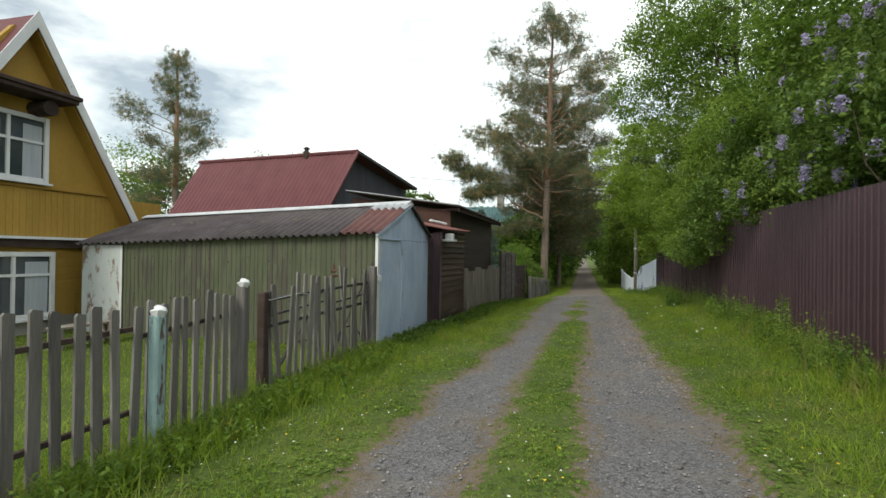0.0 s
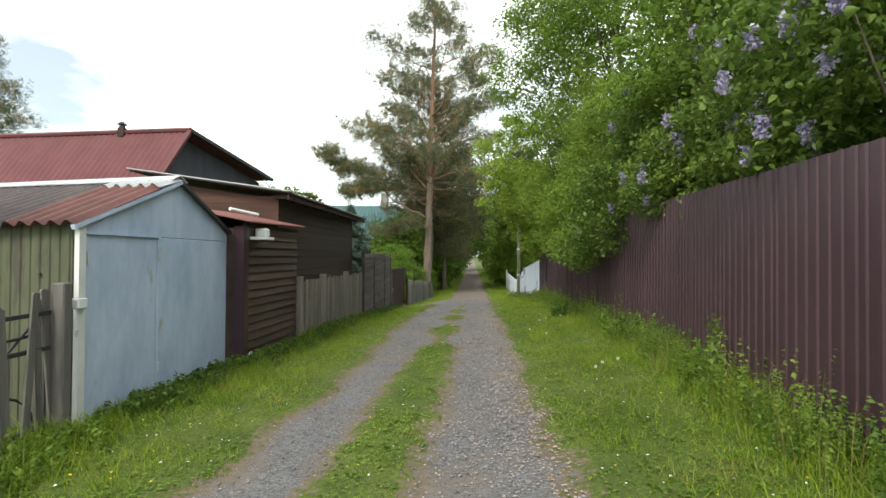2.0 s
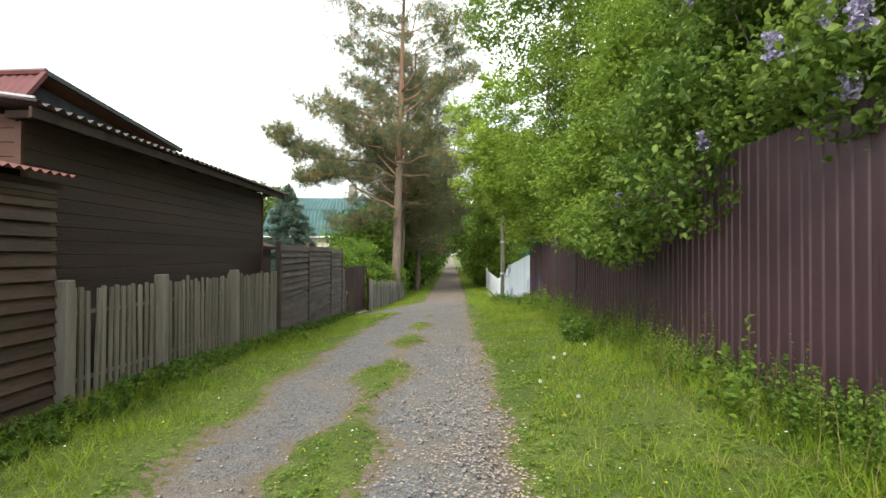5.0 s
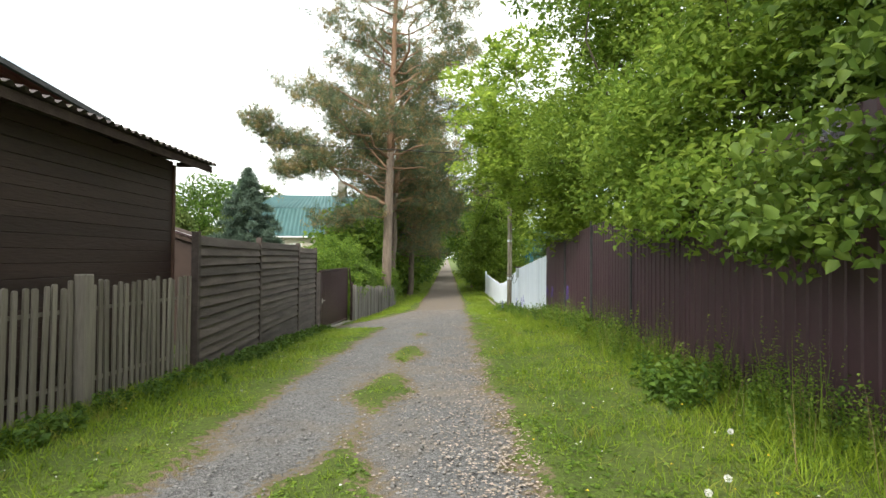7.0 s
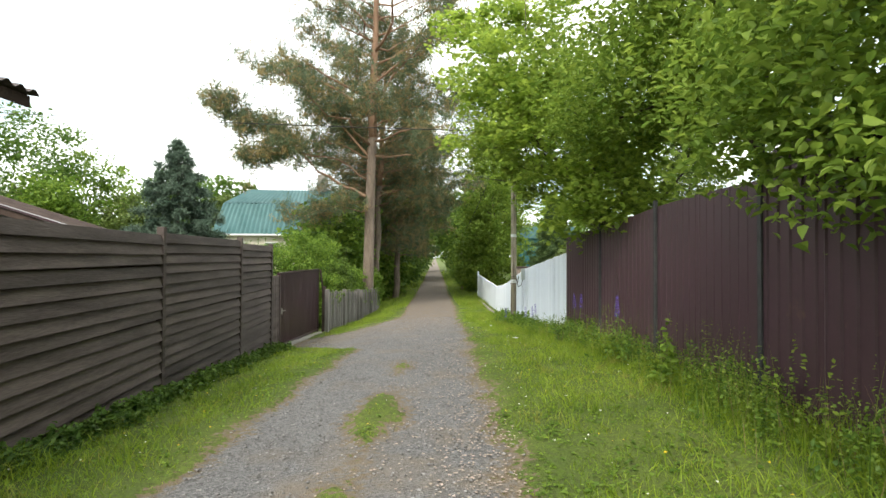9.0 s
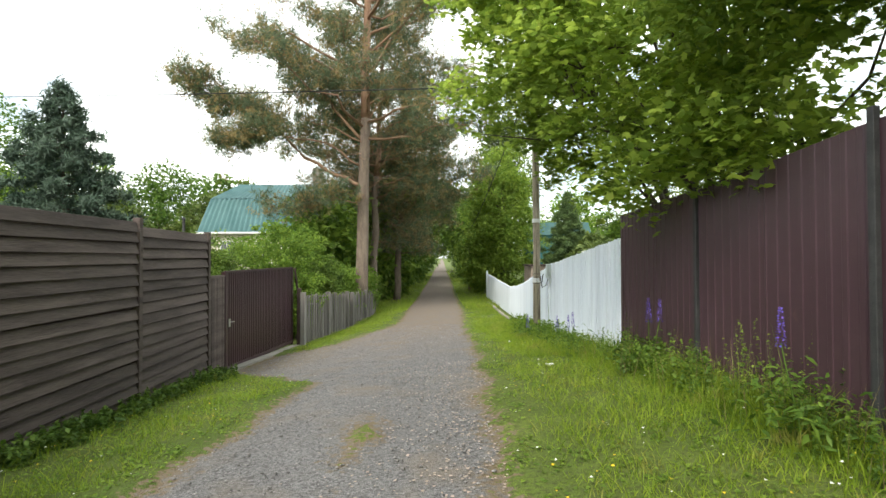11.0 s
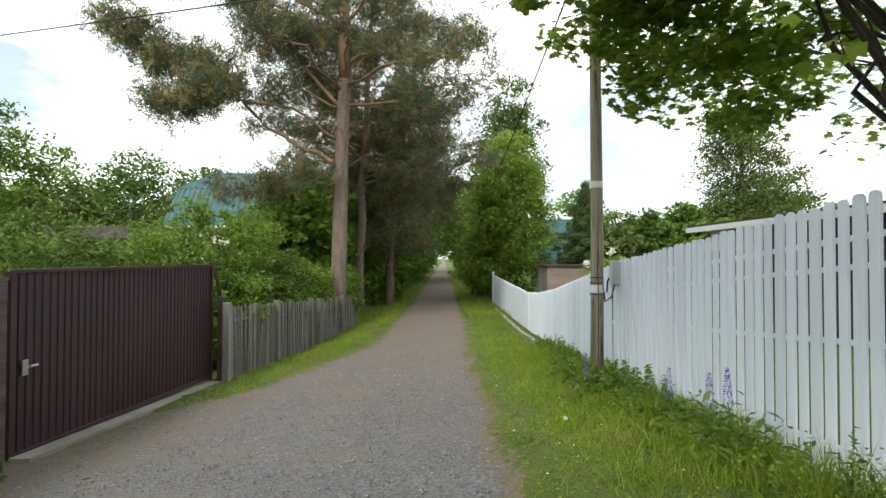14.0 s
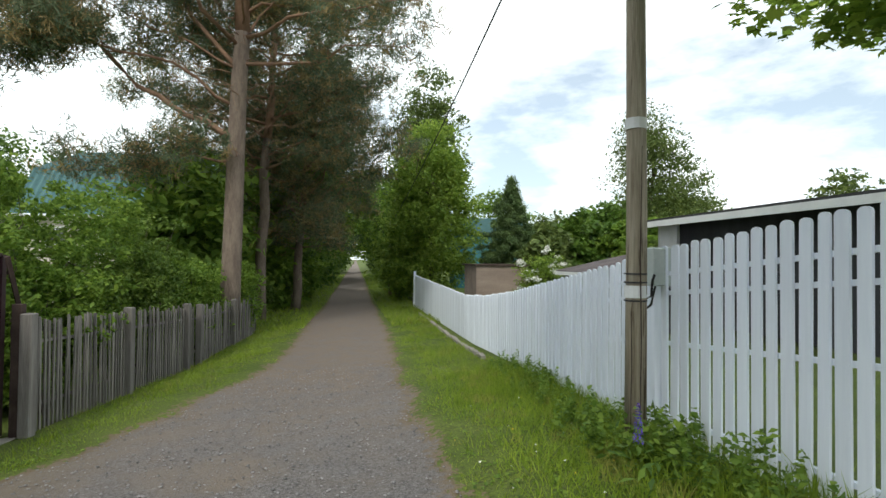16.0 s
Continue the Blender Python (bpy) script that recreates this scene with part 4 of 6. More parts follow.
def gate():
    top = thing("metal_gate", "dark brown ribbed steel sliding gate over a concrete sill", "gate")
    a, b = (-3.76, 30.28), (-3.78, 35.0)
    turn, ln = along((*a, 0), (*b, 0))
    z0, z1 = g(-3.7, 30.4) - .02, g(-3.6, 35) + .06
    n = 10
    w = ln / n
    for i in range(n):
        f0, f1 = i / n, (i + 1) / n
        bm = trapezoid_sheet(w, .78, .78, z0 + (z1 - z0) * f0, z0 + (z1 - z0) * f1, pitch=.115, depth=.016)
        part("sheet", bm, "sheet_gate", top).matrix_basis = pose(*a, 0, 0, 0, turn) @ pose(w * i, 0, 0)
    F = pose(*a, 0, 0, 0, turn)
    part("top_rail", one_box(-.03, ln + .03, -.03, .03, .775, .82, m=F, bevel=.005), "sheet_gate", top)
    part("post", one_box(-.08, 0, -.04, .05, z0 - .1, .80, m=F), "sheet_gate", top)
    part("post", one_box(ln, ln + .08, -.04, .05, z1 - .1, .80, m=F), "sheet_gate", top)
    bm = one_box(-.03, ln + .03, -.03, .02, -.03, .03, m=F)
    for v in bm.verts:
        v.co.z += z0 + (z1 - z0) * min(1, max(0, (v.co.y - 30.35) / 4.65)) + .05
    part("bottom_rail", bm, "sheet_gate", top)
    h = part("handle", tube(bmesh.new(), [(-3.70, 30.4, -.25), (-3.66, 30.4, -.25), (-3.66, 30.5, -.25)], .014, 6), "steel", top, "bright steel handle")
    part("lock_plate", one_box(-3.73, -3.715, 30.36, 30.44, -.35, -.18), "steel", top)
    wk = thing("wicket_gate", "narrow dark plank wicket beside the large steel gate", "gate")
    pl = mesh_of(box(bmesh.new(), -.012, .012, 0, .112, 0, .70 - z0, bevel=.003), "plank", "slat")
    for i in range(6):
        piece("plank", pl, wk, pose(-3.74 + .004 * (i % 2), 29.46 + i * .118, z0))
    part("rail", one_box(-3.79, -3.76, 29.44, 30.17, .3, .38), "slat", wk)
    part("top_rail", one_box(-3.78, -3.72, 29.44, 30.17, .702, .74), "slat", wk)
    sill = bmesh.new()
    box(sill, -3.72, -3.50, 30.2, 35.1, -.25, .0)
    for v in sill.verts:
        v.co.z += g(-3.4, v.co.y) + .03
    tagged(part("sill", sill, "concrete", None, "old concrete sill beneath the sliding gate"), category="sill")


gate()


# left-hand picket fences
picket_fence("picket_fence", "leaning weathered grey picket fence with flaking paint", (-3.3, 1.2), (-3.45, 3.5), 1.05, 1.08, 0.16, 0.08, "grey_wood",
             posts=(), seed=5, jitter=.04, tilt=1.3, side=1, rails_mat="dark_wood", rail_z=(.3, .82))
picket_fence("picket_fence", "weathered grey picket fence before the ochre house", (-3.45, 3.5), (-3.5, 4.9), 1.02, 1.1, 0.135, 0.07, "grey_wood",
             posts=(), seed=6, jitter=.04, tilt=.9, side=1, rails_mat="dark_wood", rail_z=(.8,))
picket_fence("picket_gate", "broken grey picket gate with a wrought iron frame", (-3.48, 5.3), (-3.42, 8.15), 1.12, 1.2, 0.155, 0.075, "grey_wood",
             posts=(0.98,), seed=8, jitter=.07, tilt=3.0, side=1, category="gate", rails_mat="dark_iron", rail_z=(.12, .62, .85))


def old_post(x, y, h, material, label, cap=True):
    top = thing("fence_post", label, "post", x, y, g(x, y))
    part("shaft", one_box(-.05, .05, -.05, .05, -.2, h, bevel=.012), material, top)
    if cap:
        part("cap", tube(bmesh.new(), [(0, 0, h), (.01, 0, h + .025), (-.008, .01, h + .045), (0, 0, h + .06)], [.058, .07, .062, .03], 7), "white_trim", top, "crumbling white cap")
    return top


old_post(-3.38, 3.58, 1.15, "turquoise", "flaking turquoise wooden post with a white cap")
old_post(-3.45, 4.78, 1.32, "grey_wood", "grey wooden post with a crumbling white cap")
old_post(-3.5, 5.22, 1.22, "dark_wood", "dark bare wooden gate post", False)
old_post(-3.2, 1.9, 1.1, "turquoise", "flaking turquoise wooden post among grey pickets", False)


def scroll():
    top = thing("iron_scroll", "rusty wrought iron scroll on the picket gate top", "ornament", -3.4, 6.75, 1.18)
    for s in (-1, 1):
        pts = [(0, s * (0.02 + 0.055 * t / 9 * 1.6 * math.cos(t * 0.8)) , 0.06 + 0.07 * math.sin(t * 0.8) * (1 - t / 14)) for t in range(10)]
        part("scroll", tube(bmesh.new(), pts, .008, 5), "rust", top)
    part("base", tube(bmesh.new(), [(0, -.1, -.03), (0, .1, -.03)], .02, 5), "rust", top)


scroll()


def gate_iron():
    top = thing("gate_frame", "bent dark iron frame behind the grey picket gate", "gate frame", -3.5, 0, 0)
    for y0, y1 in ((5.35, 6.7), (6.8, 8.05)):
        z0, z1 = g(-3.45, y0) + .12, 1.02
        for p in ([(0, y0, z0), (0, y0, z1)], [(0, y1, z0), (0, y1, z1)], [(0, y0, z0), (0, y1, z1)], [(0, y0, z1 - .28), (0, y1, z1 - .22)]):
            part("bar", tube(bmesh.new(), p, .014, 6), "dark_iron", top)
        m = (y0 + y1) / 2
        arc = [(0, m + .5 * math.cos(a), z0 + .08 + .34 * math.sin(a)) for a in np.linspace(0, math.pi, 12)]
        part("hoop", tube(bmesh.new(), arc, .013, 6), "dark_iron", top)
    part("wire", tube(bmesh.new(), [(.03, 5.2, .92), (.05, 5.9, .96), (.03, 6.5, .9)], .006, 5), "zinc", top)


gate_iron()

picket_fence("picket_fence", "tan weathered narrow picket fence before the dark shed", (-3.08, 13.7), (-3.1, 19.9), 1.0, .98, 0.112, 0.056, "grey_wood_tan",
             posts=(0.0, .27, .63), tops="round", seed=9, jitter=.02, tilt=.8, post_w=.12, side=1, post_over=.1)
picket_fence("picket_fence", "old grey narrow picket fence below the hedge", (-3.46, 35.0), (-3.0, 40.4), -.02, -.34, 0.086, 0.036, "grey_wood",
             posts=(0.0, .45, .9), seed=10, jitter=.03, tilt=1.0, post_w=.13, side=1, post_over=.08)
picket_fence("picket_fence", "old grey picket fence half lost in shrubs", (-3.0, 40.5), (-2.75, 46.5), -.36, -.6, 0.13, 0.055, "grey_wood",
             posts=(0.02, .5), seed=11, jitter=.06, tilt=3.0, post_w=.12, side=1)


# white picket fence on the right
def white_fence():
    segs = [((3.6, 27.74), (3.32, 31.85), 1.4, .92, .118), ((3.3, 32.1), (3.55, 41.0), [.86, .55, .25, .02, -.12], 0, .14), ((3.55, 41.0), (4.0, 57.0), -.12, -.06, .2)]
    for k, (a, b, ta, tb, st) in enumerate(segs):
        picket_fence("white_fence", "white painted close-set picket fence with rounded tops", a, b, ta, tb, st, {.118: .082, .14: .096}.get(st, .17), "white_paint",
                     seed=20 + k, jitter=.003, tilt=.15, tops="round", t=.02, rail_z=(.12, .5, .76, .86), side=-1, below=-.02)
    for x, y, t in ((3.36, 31.99, .86), (4.0, 57.1, .1)):
        p = thing("white_post", "white boxed post with a flat cap in the picket fence", "post", x, y, 0)
        part("shaft", one_box(-.06, .06, -.07, .07, g(x, y) - .1, t, bevel=.006), "white_paint", p)
        part("cap", one_box(-.075, .075, -.085, .085, t, t + .03, bevel=.008), "white_paint", p)


white_fence()


def edging():
    top = thing("brick_edging", "leaning whitewashed bricks along the white fence foot", "edging", 0, 0, 0)
    r = random.Random(3)
    me = mesh_of(box(bmesh.new(), -.05, .05, -.11, .11, -.03, .06, bevel=.008), "brick", "white_trim")
    mb = mesh_of(box(bmesh.new(), -.05, .05, -.11, .11, -.03, .05, bevel=.008), "brick", "concrete")
    for i in range(52):
        y = 37.5 + i * .26
        x = 3.12 + .03 * (y - 37.5) + r.uniform(-.02, .02)
        piece("brick", mb, top, pose(x, y, g(x, y) + .05, r.uniform(-14, 14), r.uniform(-10, 10), r.uniform(-9, 3)))


edging()


def wood_pole(x, y, h, r, label, bands=()):
    top = thing("utility_pole", label, "pole", x, y, g(x, y) - .1)
    part("shaft", tube(bmesh.new(), [(0, 0, 0), (0.01, 0, h * .3), (-.01, 0, h * .7), (0, 0, h)], [r, r * .93, r * .85, r * .75], 14), "pole", top, smooth=True)
    for z, hh in bands:
        part("band", tube(bmesh.new(), [(0, 0, z), (0, 0, z + hh)], [r * 1.02, r * 1.0], 14), "white_trim", top, "torn pale paper band")
    return top


p = wood_pole(2.93, 31.6, 6.8, .088, "weathered grey wooden utility pole by the white fence", ((1.36, .1), (2.75, .09)))
part("crack", tube(bmesh.new(), [(-.012, -.0925, .3), (.0, -.092, 1.0), (-.01, -.09, 1.7), (.006, -.088, 2.6)], [.003, .005, .005, .002], 5), "dark_wood", p, "dark drying crack")
part("crack", tube(bmesh.new(), [(-.072, -.054, .2), (-.066, -.06, .9), (-.07, -.055, 1.25)], [.002, .004, .002], 5), "dark_wood", p, "dark drying crack")
for z in (1.33, 1.48, 1.55):
    part("wire_wrap", tube(bmesh.new(), [(0, 0, z), (0, 0, z + .012)], .092, 12), "dark_iron", p)
part("bracket", tube(bmesh.new(), [(.08, -.02, 1.35), (.13, -.02, 1.37), (.14, -.02, 1.5), (.16, -.02, 1.55)], .012, 6), "cable", p)
mb = thing("meter_box", "light grey metal meter box on the white fence beside the pole", "box", 3.3, 31.88, .58)
part("housing", one_box(-.085, .085, -.09, .08, 0, .34, bevel=.01), "grey_paint", mb)
part("lid", one_box(-.088, .088, -.105, -.092, .01, .33, bevel=.004), "grey_paint", mb)
part("conduit", tube(bmesh.new(), [(-.05, -.06, .02), (-.1, -.07, -.16), (-.2, -.1, -.22), (-.27, -.16, .1), (-.275, -.17, 2.4), (-.285, -.18, 4.3)], .011, 6), "cable", mb, "black cable running up the pole")
ds = thing("brace", "dark leaning timber brace between the steel gate and pickets", "brace", -3.66, 34.95, g(-3.5, 35.4))
t = .78 - g(-3.5, 35.4)
part("strut", tube(bmesh.new(), [(0, 0, t), (.1, .75, .02)], .035, 4), "dark_wood", ds)
part("post", one_box(.06, .18, 0, .1, -.1, t - .6, bevel=.008), "dark_wood", ds)
wood_pole(3.2, 66, 5.6, .13, "pale wooden utility pole at the end of the lane")
wood_pole(-31, 50, 12.8, .14, "distant wooden utility pole among trees")


def cable(label, a, b, sag, r=.017):
    a, b = Vector(a), Vector(b)
    pts = [a.lerp(b, i / 14) - Vector((0, 0, sag * 4 * (i / 14) * (1 - i / 14))) for i in range(15)]
    tagged(part("overhead_cable", tube(bmesh.new(), pts, r, 5), "cable", None, label), category="cable")


cable("black overhead cable between the wooden poles", (2.93, 31.6, 5.5), (3.2, 66, 3.5), .35)
cable("thin black overhead cable crossing towards the pine", (2.93, 31.6, 5.1), (-31, 50, 10.7), .08, .017)


# windows
def window(parent, x, y0, y1, z0, z1, name="window", mull=(0.5,), trans=(0.6,)):
    """A window in a wall that faces +x."""
    w = new(name)
    w.parent = parent
    w.location = (x, 0, 0)
    f = .09
    bm = bmesh.new()
    box(bm, 0, .05, y0 - f, y0, z0 - f, z1 + f, bevel=.006)
    box(bm, 0, .05, y1, y1 + f, z0 - f, z1 + f, bevel=.006)
    box(bm, 0, .048, y0, y1, z1, z1 + f, bevel=.006)
    box(bm, 0, .048, y0, y1, z0 - f, z0, bevel=.006)
    part("frame", bm, "white_trim", w)
    part("sill", one_box(0, .12, y0 - f - .03, y1 + f + .03, z0 - f - .04, z0 - f - .002), "white_trim", w)
    bm = bmesh.new()
    for m in mull:
        yy = y0 + (y1 - y0) * m
        box(bm, -.01, .03, yy - .03, yy + .03, z0, z1)
    part("mullion", bm, "white_trim", w)
    bm = bmesh.new()
    for t in trans:
        zz = z0 + (z1 - z0) * t
        box(bm, -.005, .026, y0, y1, zz - .025, zz + .025)
    part("transom", bm, "white_trim", w)
    part("pane", one_box(-.016, -.012, y0, y1, z0, z1), "glass", w)
    part("curtain", one_box(-.011, -.008, y0 + .02, y0 + (y1 - y0) * .38, z0, z1 - .1), "curtain", w)
    part("curtain", one_box(-.011, -.008, y1 - (y1 - y0) * .3, y1 - .02, z0, z1 - .1), "curtain", w)
    return w


def ochre_house():
    H = thing("ochre_house", "steep-gabled ochre board house with white trim", "house")
    X, yc = -10.4, 7.5
    z0 = g(-10, 7) - .1
    FM = Matrix.Translation((X, 0, 0)) @ Matrix.Rotation(math.pi / 2, 4, "Z")
    part("foundation", one_box(X - 7, X + .05, yc - 3.9, yc + 3.4, z0, z0 + .42), "concrete", H)
    part("wall", one_box(X - 7, X, yc - 3.9, yc + 3.4, z0 + .42, 1.95), "yellow", H)
    part("gable_wall", extrude(bmesh.new(), [(yc - 3.0, 1.95), (yc + 3.0, 1.95), (yc + 0.2, 5.7), (yc - 0.2, 5.7)], 0, .12, FM), "yellow", H)
    # boards of the lower wall
    me = mesh_of(box(bmesh.new(), 0, .02, 0, 3.38, 0, .086, bevel=.004), "board", "yellow")
    z = .3
    while z < 1.45:
        piece("board", me, H, pose(X + .002, yc - .02, z))
        z += .09
    me2 = mesh_of(box(bmesh.new(), 0, .02, 0, .118, 0, .92, bevel=.004), "board", "yellow")
    y = yc - 3.7
    while y < yc + 3.3:
        piece("board", me2, H, pose(X + .002, y, 1.715))
        y += .122
    me3 = mesh_of(box(bmesh.new(), 0, .02, 0, .118, 0, .44, bevel=.004), "board", "yellow")
    y = yc - 3.8
    while y < yc + 3.3:
        piece("board", me3, H, pose(X + .004, y, z0 + .43))
        y += .122
    part("belt_board", one_box(X + .003, X + .2, yc - 3.9, yc + 3.4, 1.66, 1.71), "white_trim", H)
    # Dark strip put in as the shadow beneath the belt board.
    part("belt_shadow_board", one_box(X + .003, X + .12, yc - 3.9, yc + 3.4, 1.50, 1.655), "dark_wood", H)
    part("ledge", one_box(X + .003, X + .06, yc - 2.3, yc + 2.3, 2.66, 2.70), "yellow", H)
    window(H, X + .045, yc - 1.0, yc + .53, .2, 1.32, mull=(.55,), trans=(.68,))
    window(H, X + .03, yc - .9, yc + .37, 2.86, 3.98, mull=(.48,), trans=(.62,))
    # roof slabs and rakes
    a, b = (1.95, 6.3), (5.1, .9)
    dy, dz = 3.2, 5.7
    for s in (-1, 1):
        o = [(yc, 5.95), (yc + s * dy, .75), (yc + s * (dy - .16), .75), (yc, 5.7)]
        bm = bmesh.new()
        extrude(bm, o, -.32, 7, FM)
        part("roof_slope", bm, "roof_red", H, "red sheet roof slope")
        so = [(yc, 5.69), (yc + s * (dy - .17), .75), (yc + s * (dy - .19), .75), (yc, 5.66)]
        part("soffit", extrude(bmesh.new(), so, -.3, 6.9, FM), "yellow", H)
        o = [(yc, 6.02), (yc + s * (dy + .03), .75), (yc + s * (dy - .14), .75), (yc, 5.7)]
        part("rake_board", extrude(bmesh.new(), o, -.35, -.325, FM), "white_trim", H, "white rake board")
    # window canopy
    part("canopy", one_box(X - .0, X + .6, yc - 1.5, yc + .65, 4.36, 4.44, bevel=.01), "dark_wood", H)
    part("canopy_edge", one_box(X + .5, X + .64, yc - 1.52, yc + .7, 4.443, 4.52, bevel=.01), "dark_wood", H)
    part("log_end", tube(bmesh.new(), [(X, yc + .2, 4.2), (X + .45, yc + .2, 4.2)], .15, 12), "dark_wood", H)
    part("log_end", tube(bmesh.new(), [(X, yc - .9, 4.2), (X + .45, yc - .9, 4.2)], .15, 12), "dark_wood", H)


ochre_house()


def bench():
    b = thing("bench", "low pale wooden bench on the lawn by the house", "bench", -8.2, 7.0, g(-8.2, 7))
    part("seat", one_box(-.15, .15, -.55, .55, .38, .42, bevel=.005), "grey_wood_tan", b)
    for s in (-1, 1):
        part("leg", one_box(-.14, -.09, s * .5 - .03, s * .5 + .03, 0, .38), "grey_wood_tan", b)
        part("leg", one_box(.09, .14, s * .5 - .03, s * .5 + .03, 0, .38), "grey_wood_tan", b)
    part("shelf", one_box(-.1, .1, -.5, .5, .12, .15), "grey_wood_tan", b)


bench()


def red_house():
    H = thing("red_roof_house", "dark board house under a large red ribbed roof", "house")
    E, W = Vector((-10.4, 22.5, 6.22)), Vector((-19.2, 22.6, 6.0))
    se, sw = Vector((-11.3, 19.9, 2.0)), Vector((-19.6, 19.9, 2.0))
    ne, nw = Vector((-8.75, 26.4, 4.9)), Vector((-19.6, 27.0, 4.7))
    me = part("south_slope", wavy_roof(se, sw, W, E, pitch=.22, depth=.02), "roof_red", H, "red ribbed roof slope", smooth=True)
    part("north_slope", wavy_roof(ne, nw, W, E, pitch=.22, depth=.02), "roof_red", H, "red ribbed roof slope", smooth=True)
    bm = bmesh.new()
    tube(bm, [E + Vector((.12, 0, .05)), W + Vector((-.1, 0, .05))], .09, 6)
    part("ridge_cap", bm, "roof_red", H)
    bm = bmesh.new()
    tube(bm, [se + Vector((.1, 0, 0)), E + Vector((.1, 0, .02))], .09, 4)
    part("rake_board", bm, "roof_red", H)
    bm = bmesh.new()
    tube(bm, [E + Vector((.1, 0, .02)), ne + Vector((.1, 0, .02))], .09, 4)
    part("rake_board", bm, "dark_iron", H, "dark rake board")
    bm = bmesh.new()
    i = Vector((-.5, 0, -.12))
    pts = [se + Vector((-.3, .3, -.05)), Vector((-11.2, 20.2, -1)), Vector((-9.4, 26.3, -1)), ne + i, E + i]
    vs = [bm.verts.new(p) for p in pts]
    bk = [bm.verts.new(p + Vector((-.15, .02, 0))) for p in pts]
    bm.faces.new(vs)
    bm.faces.new(bk[::-1])
    for k in range(5):
        bm.faces.new((vs[k], vs[(k + 1) % 5], bk[(k + 1) % 5], bk[k]))
    part("gable_wall", tidy(bm), "black_plank", H, "dark grey boarded gable")
    part("body", one_box(-19, -11.6, 20.4, 26.3, -1, 2.1), "black_plank", H)
    part("chimney", one_box(-13.14, -12.9, 22.4, 22.64, 6.0, 6.36, bevel=.02), "dark_wood", H)
    part("chimney_pot", tube(bmesh.new(), [(-13.02, 22.52, 6.36), (-13.02, 22.52, 6.48), (-13.02, 22.52, 6.49), (-13.02, 22.52, 6.6)], [.1, .1, .18, .05], 8), "dark_iron", H)


red_house()


def low_shed():
    H = thing("low_shed", "low dark shed roof behind the board fence", "shed")
    part("roof", extrude(bmesh.new(), [(-9.0, 2.75), (-4.9, 1.50), (-4.9, 1.60), (-9.0, 2.87)], 24.0, 25.3, ), "dark_wood", H)
    part("edge", extrude(bmesh.new(), [(-9.0, 2.88), (-4.85, 1.61), (-4.85, 1.64), (-9.0, 2.91)], 23.95, 24.05), "sheet_gate", H)
    part("wall", extrude(bmesh.new(), [(-9.0, -1), (-5.1, -1), (-5.1, 1.52), (-9.0, 2.72)], 24.1, 25.2), "brown_plank", H)


low_shed()


def teal_house():
    H = thing("teal_roof_house", "cream house with a teal tiled broken roof", "house")
    x0, x1, y0, y1 = -18.5, -6.5, 60, 68
    part("wall", one_box(x0 + .6, x1 - .6, y0 + .5, y1 - .5, -2.3, 3.2), "plaster", H)
    ym = (y0 + y1) / 2
    rows = [(y0, 3.1, x0, x1), (y0 + 1.3, 5.9, x0 + .5, x1 - .5), (ym - .3, 7.4, x0 + 2.0, x1 - 2.0)]
    for k in range(2):
        (ya, za, xa, xb), (yb, zb, xc, xd) = rows[k], rows[k + 1]
        part("roof_slope", wavy_roof((xa, ya, za), (xb, ya, za), (xd, yb, zb), (xc, yb, zb), pitch=.4, depth=.07), "teal_roof", H, "teal tile-pressed roof", smooth=True)
        for X in ((xa, xc), (xb, xd)):
            bm = bmesh.new()
            vs = [bm.verts.new(p) for p in ((X[0], ya, za), (X[0], 2 * ym - ya, za), (X[1], 2 * ym - yb, zb), (X[1], yb, zb))]
            bm.faces.new(vs)
            part("roof_end", bm, "teal_roof", H)
        bm = bmesh.new()
        vs = [bm.verts.new(p) for p in ((xa, 2 * ym - ya, za), (xb, 2 * ym - ya, za), (xd, 2 * ym - yb, zb), (xc, 2 * ym - yb, zb))]
        bm.faces.new(vs)
        part("roof_back", bm, "teal_roof", H)
    part("gutter", tube(bmesh.new(), [(x0, y0 - .06, 3.08), (x1, y0 - .06, 3.08)], .08, 6), "white_plastic", H)
    part("chimney", one_box(-10.3, -9.5, 63.4, 64.2, 6.5, 8.8, bevel=.03), "concrete", H)
    for i in range(4):
        w = new("window")
        w.parent = H
        x = x0 + 2.2 + i * 2.8
        bm = bmesh.new()
        box(bm, x - .55, x + .55, y0 + .42, y0 + .497, .9, 2.5)
        part("frame", bm, "white_plastic", w)
        part("pane", one_box(x - .45, x - .03, y0 + .40, y0 + .418, 1.0, 2.4), "glass", w)
        part("pane", one_box(x + .03, x + .45, y0 + .40, y0 + .418, 1.0, 2.4), "glass", w)


teal_house()


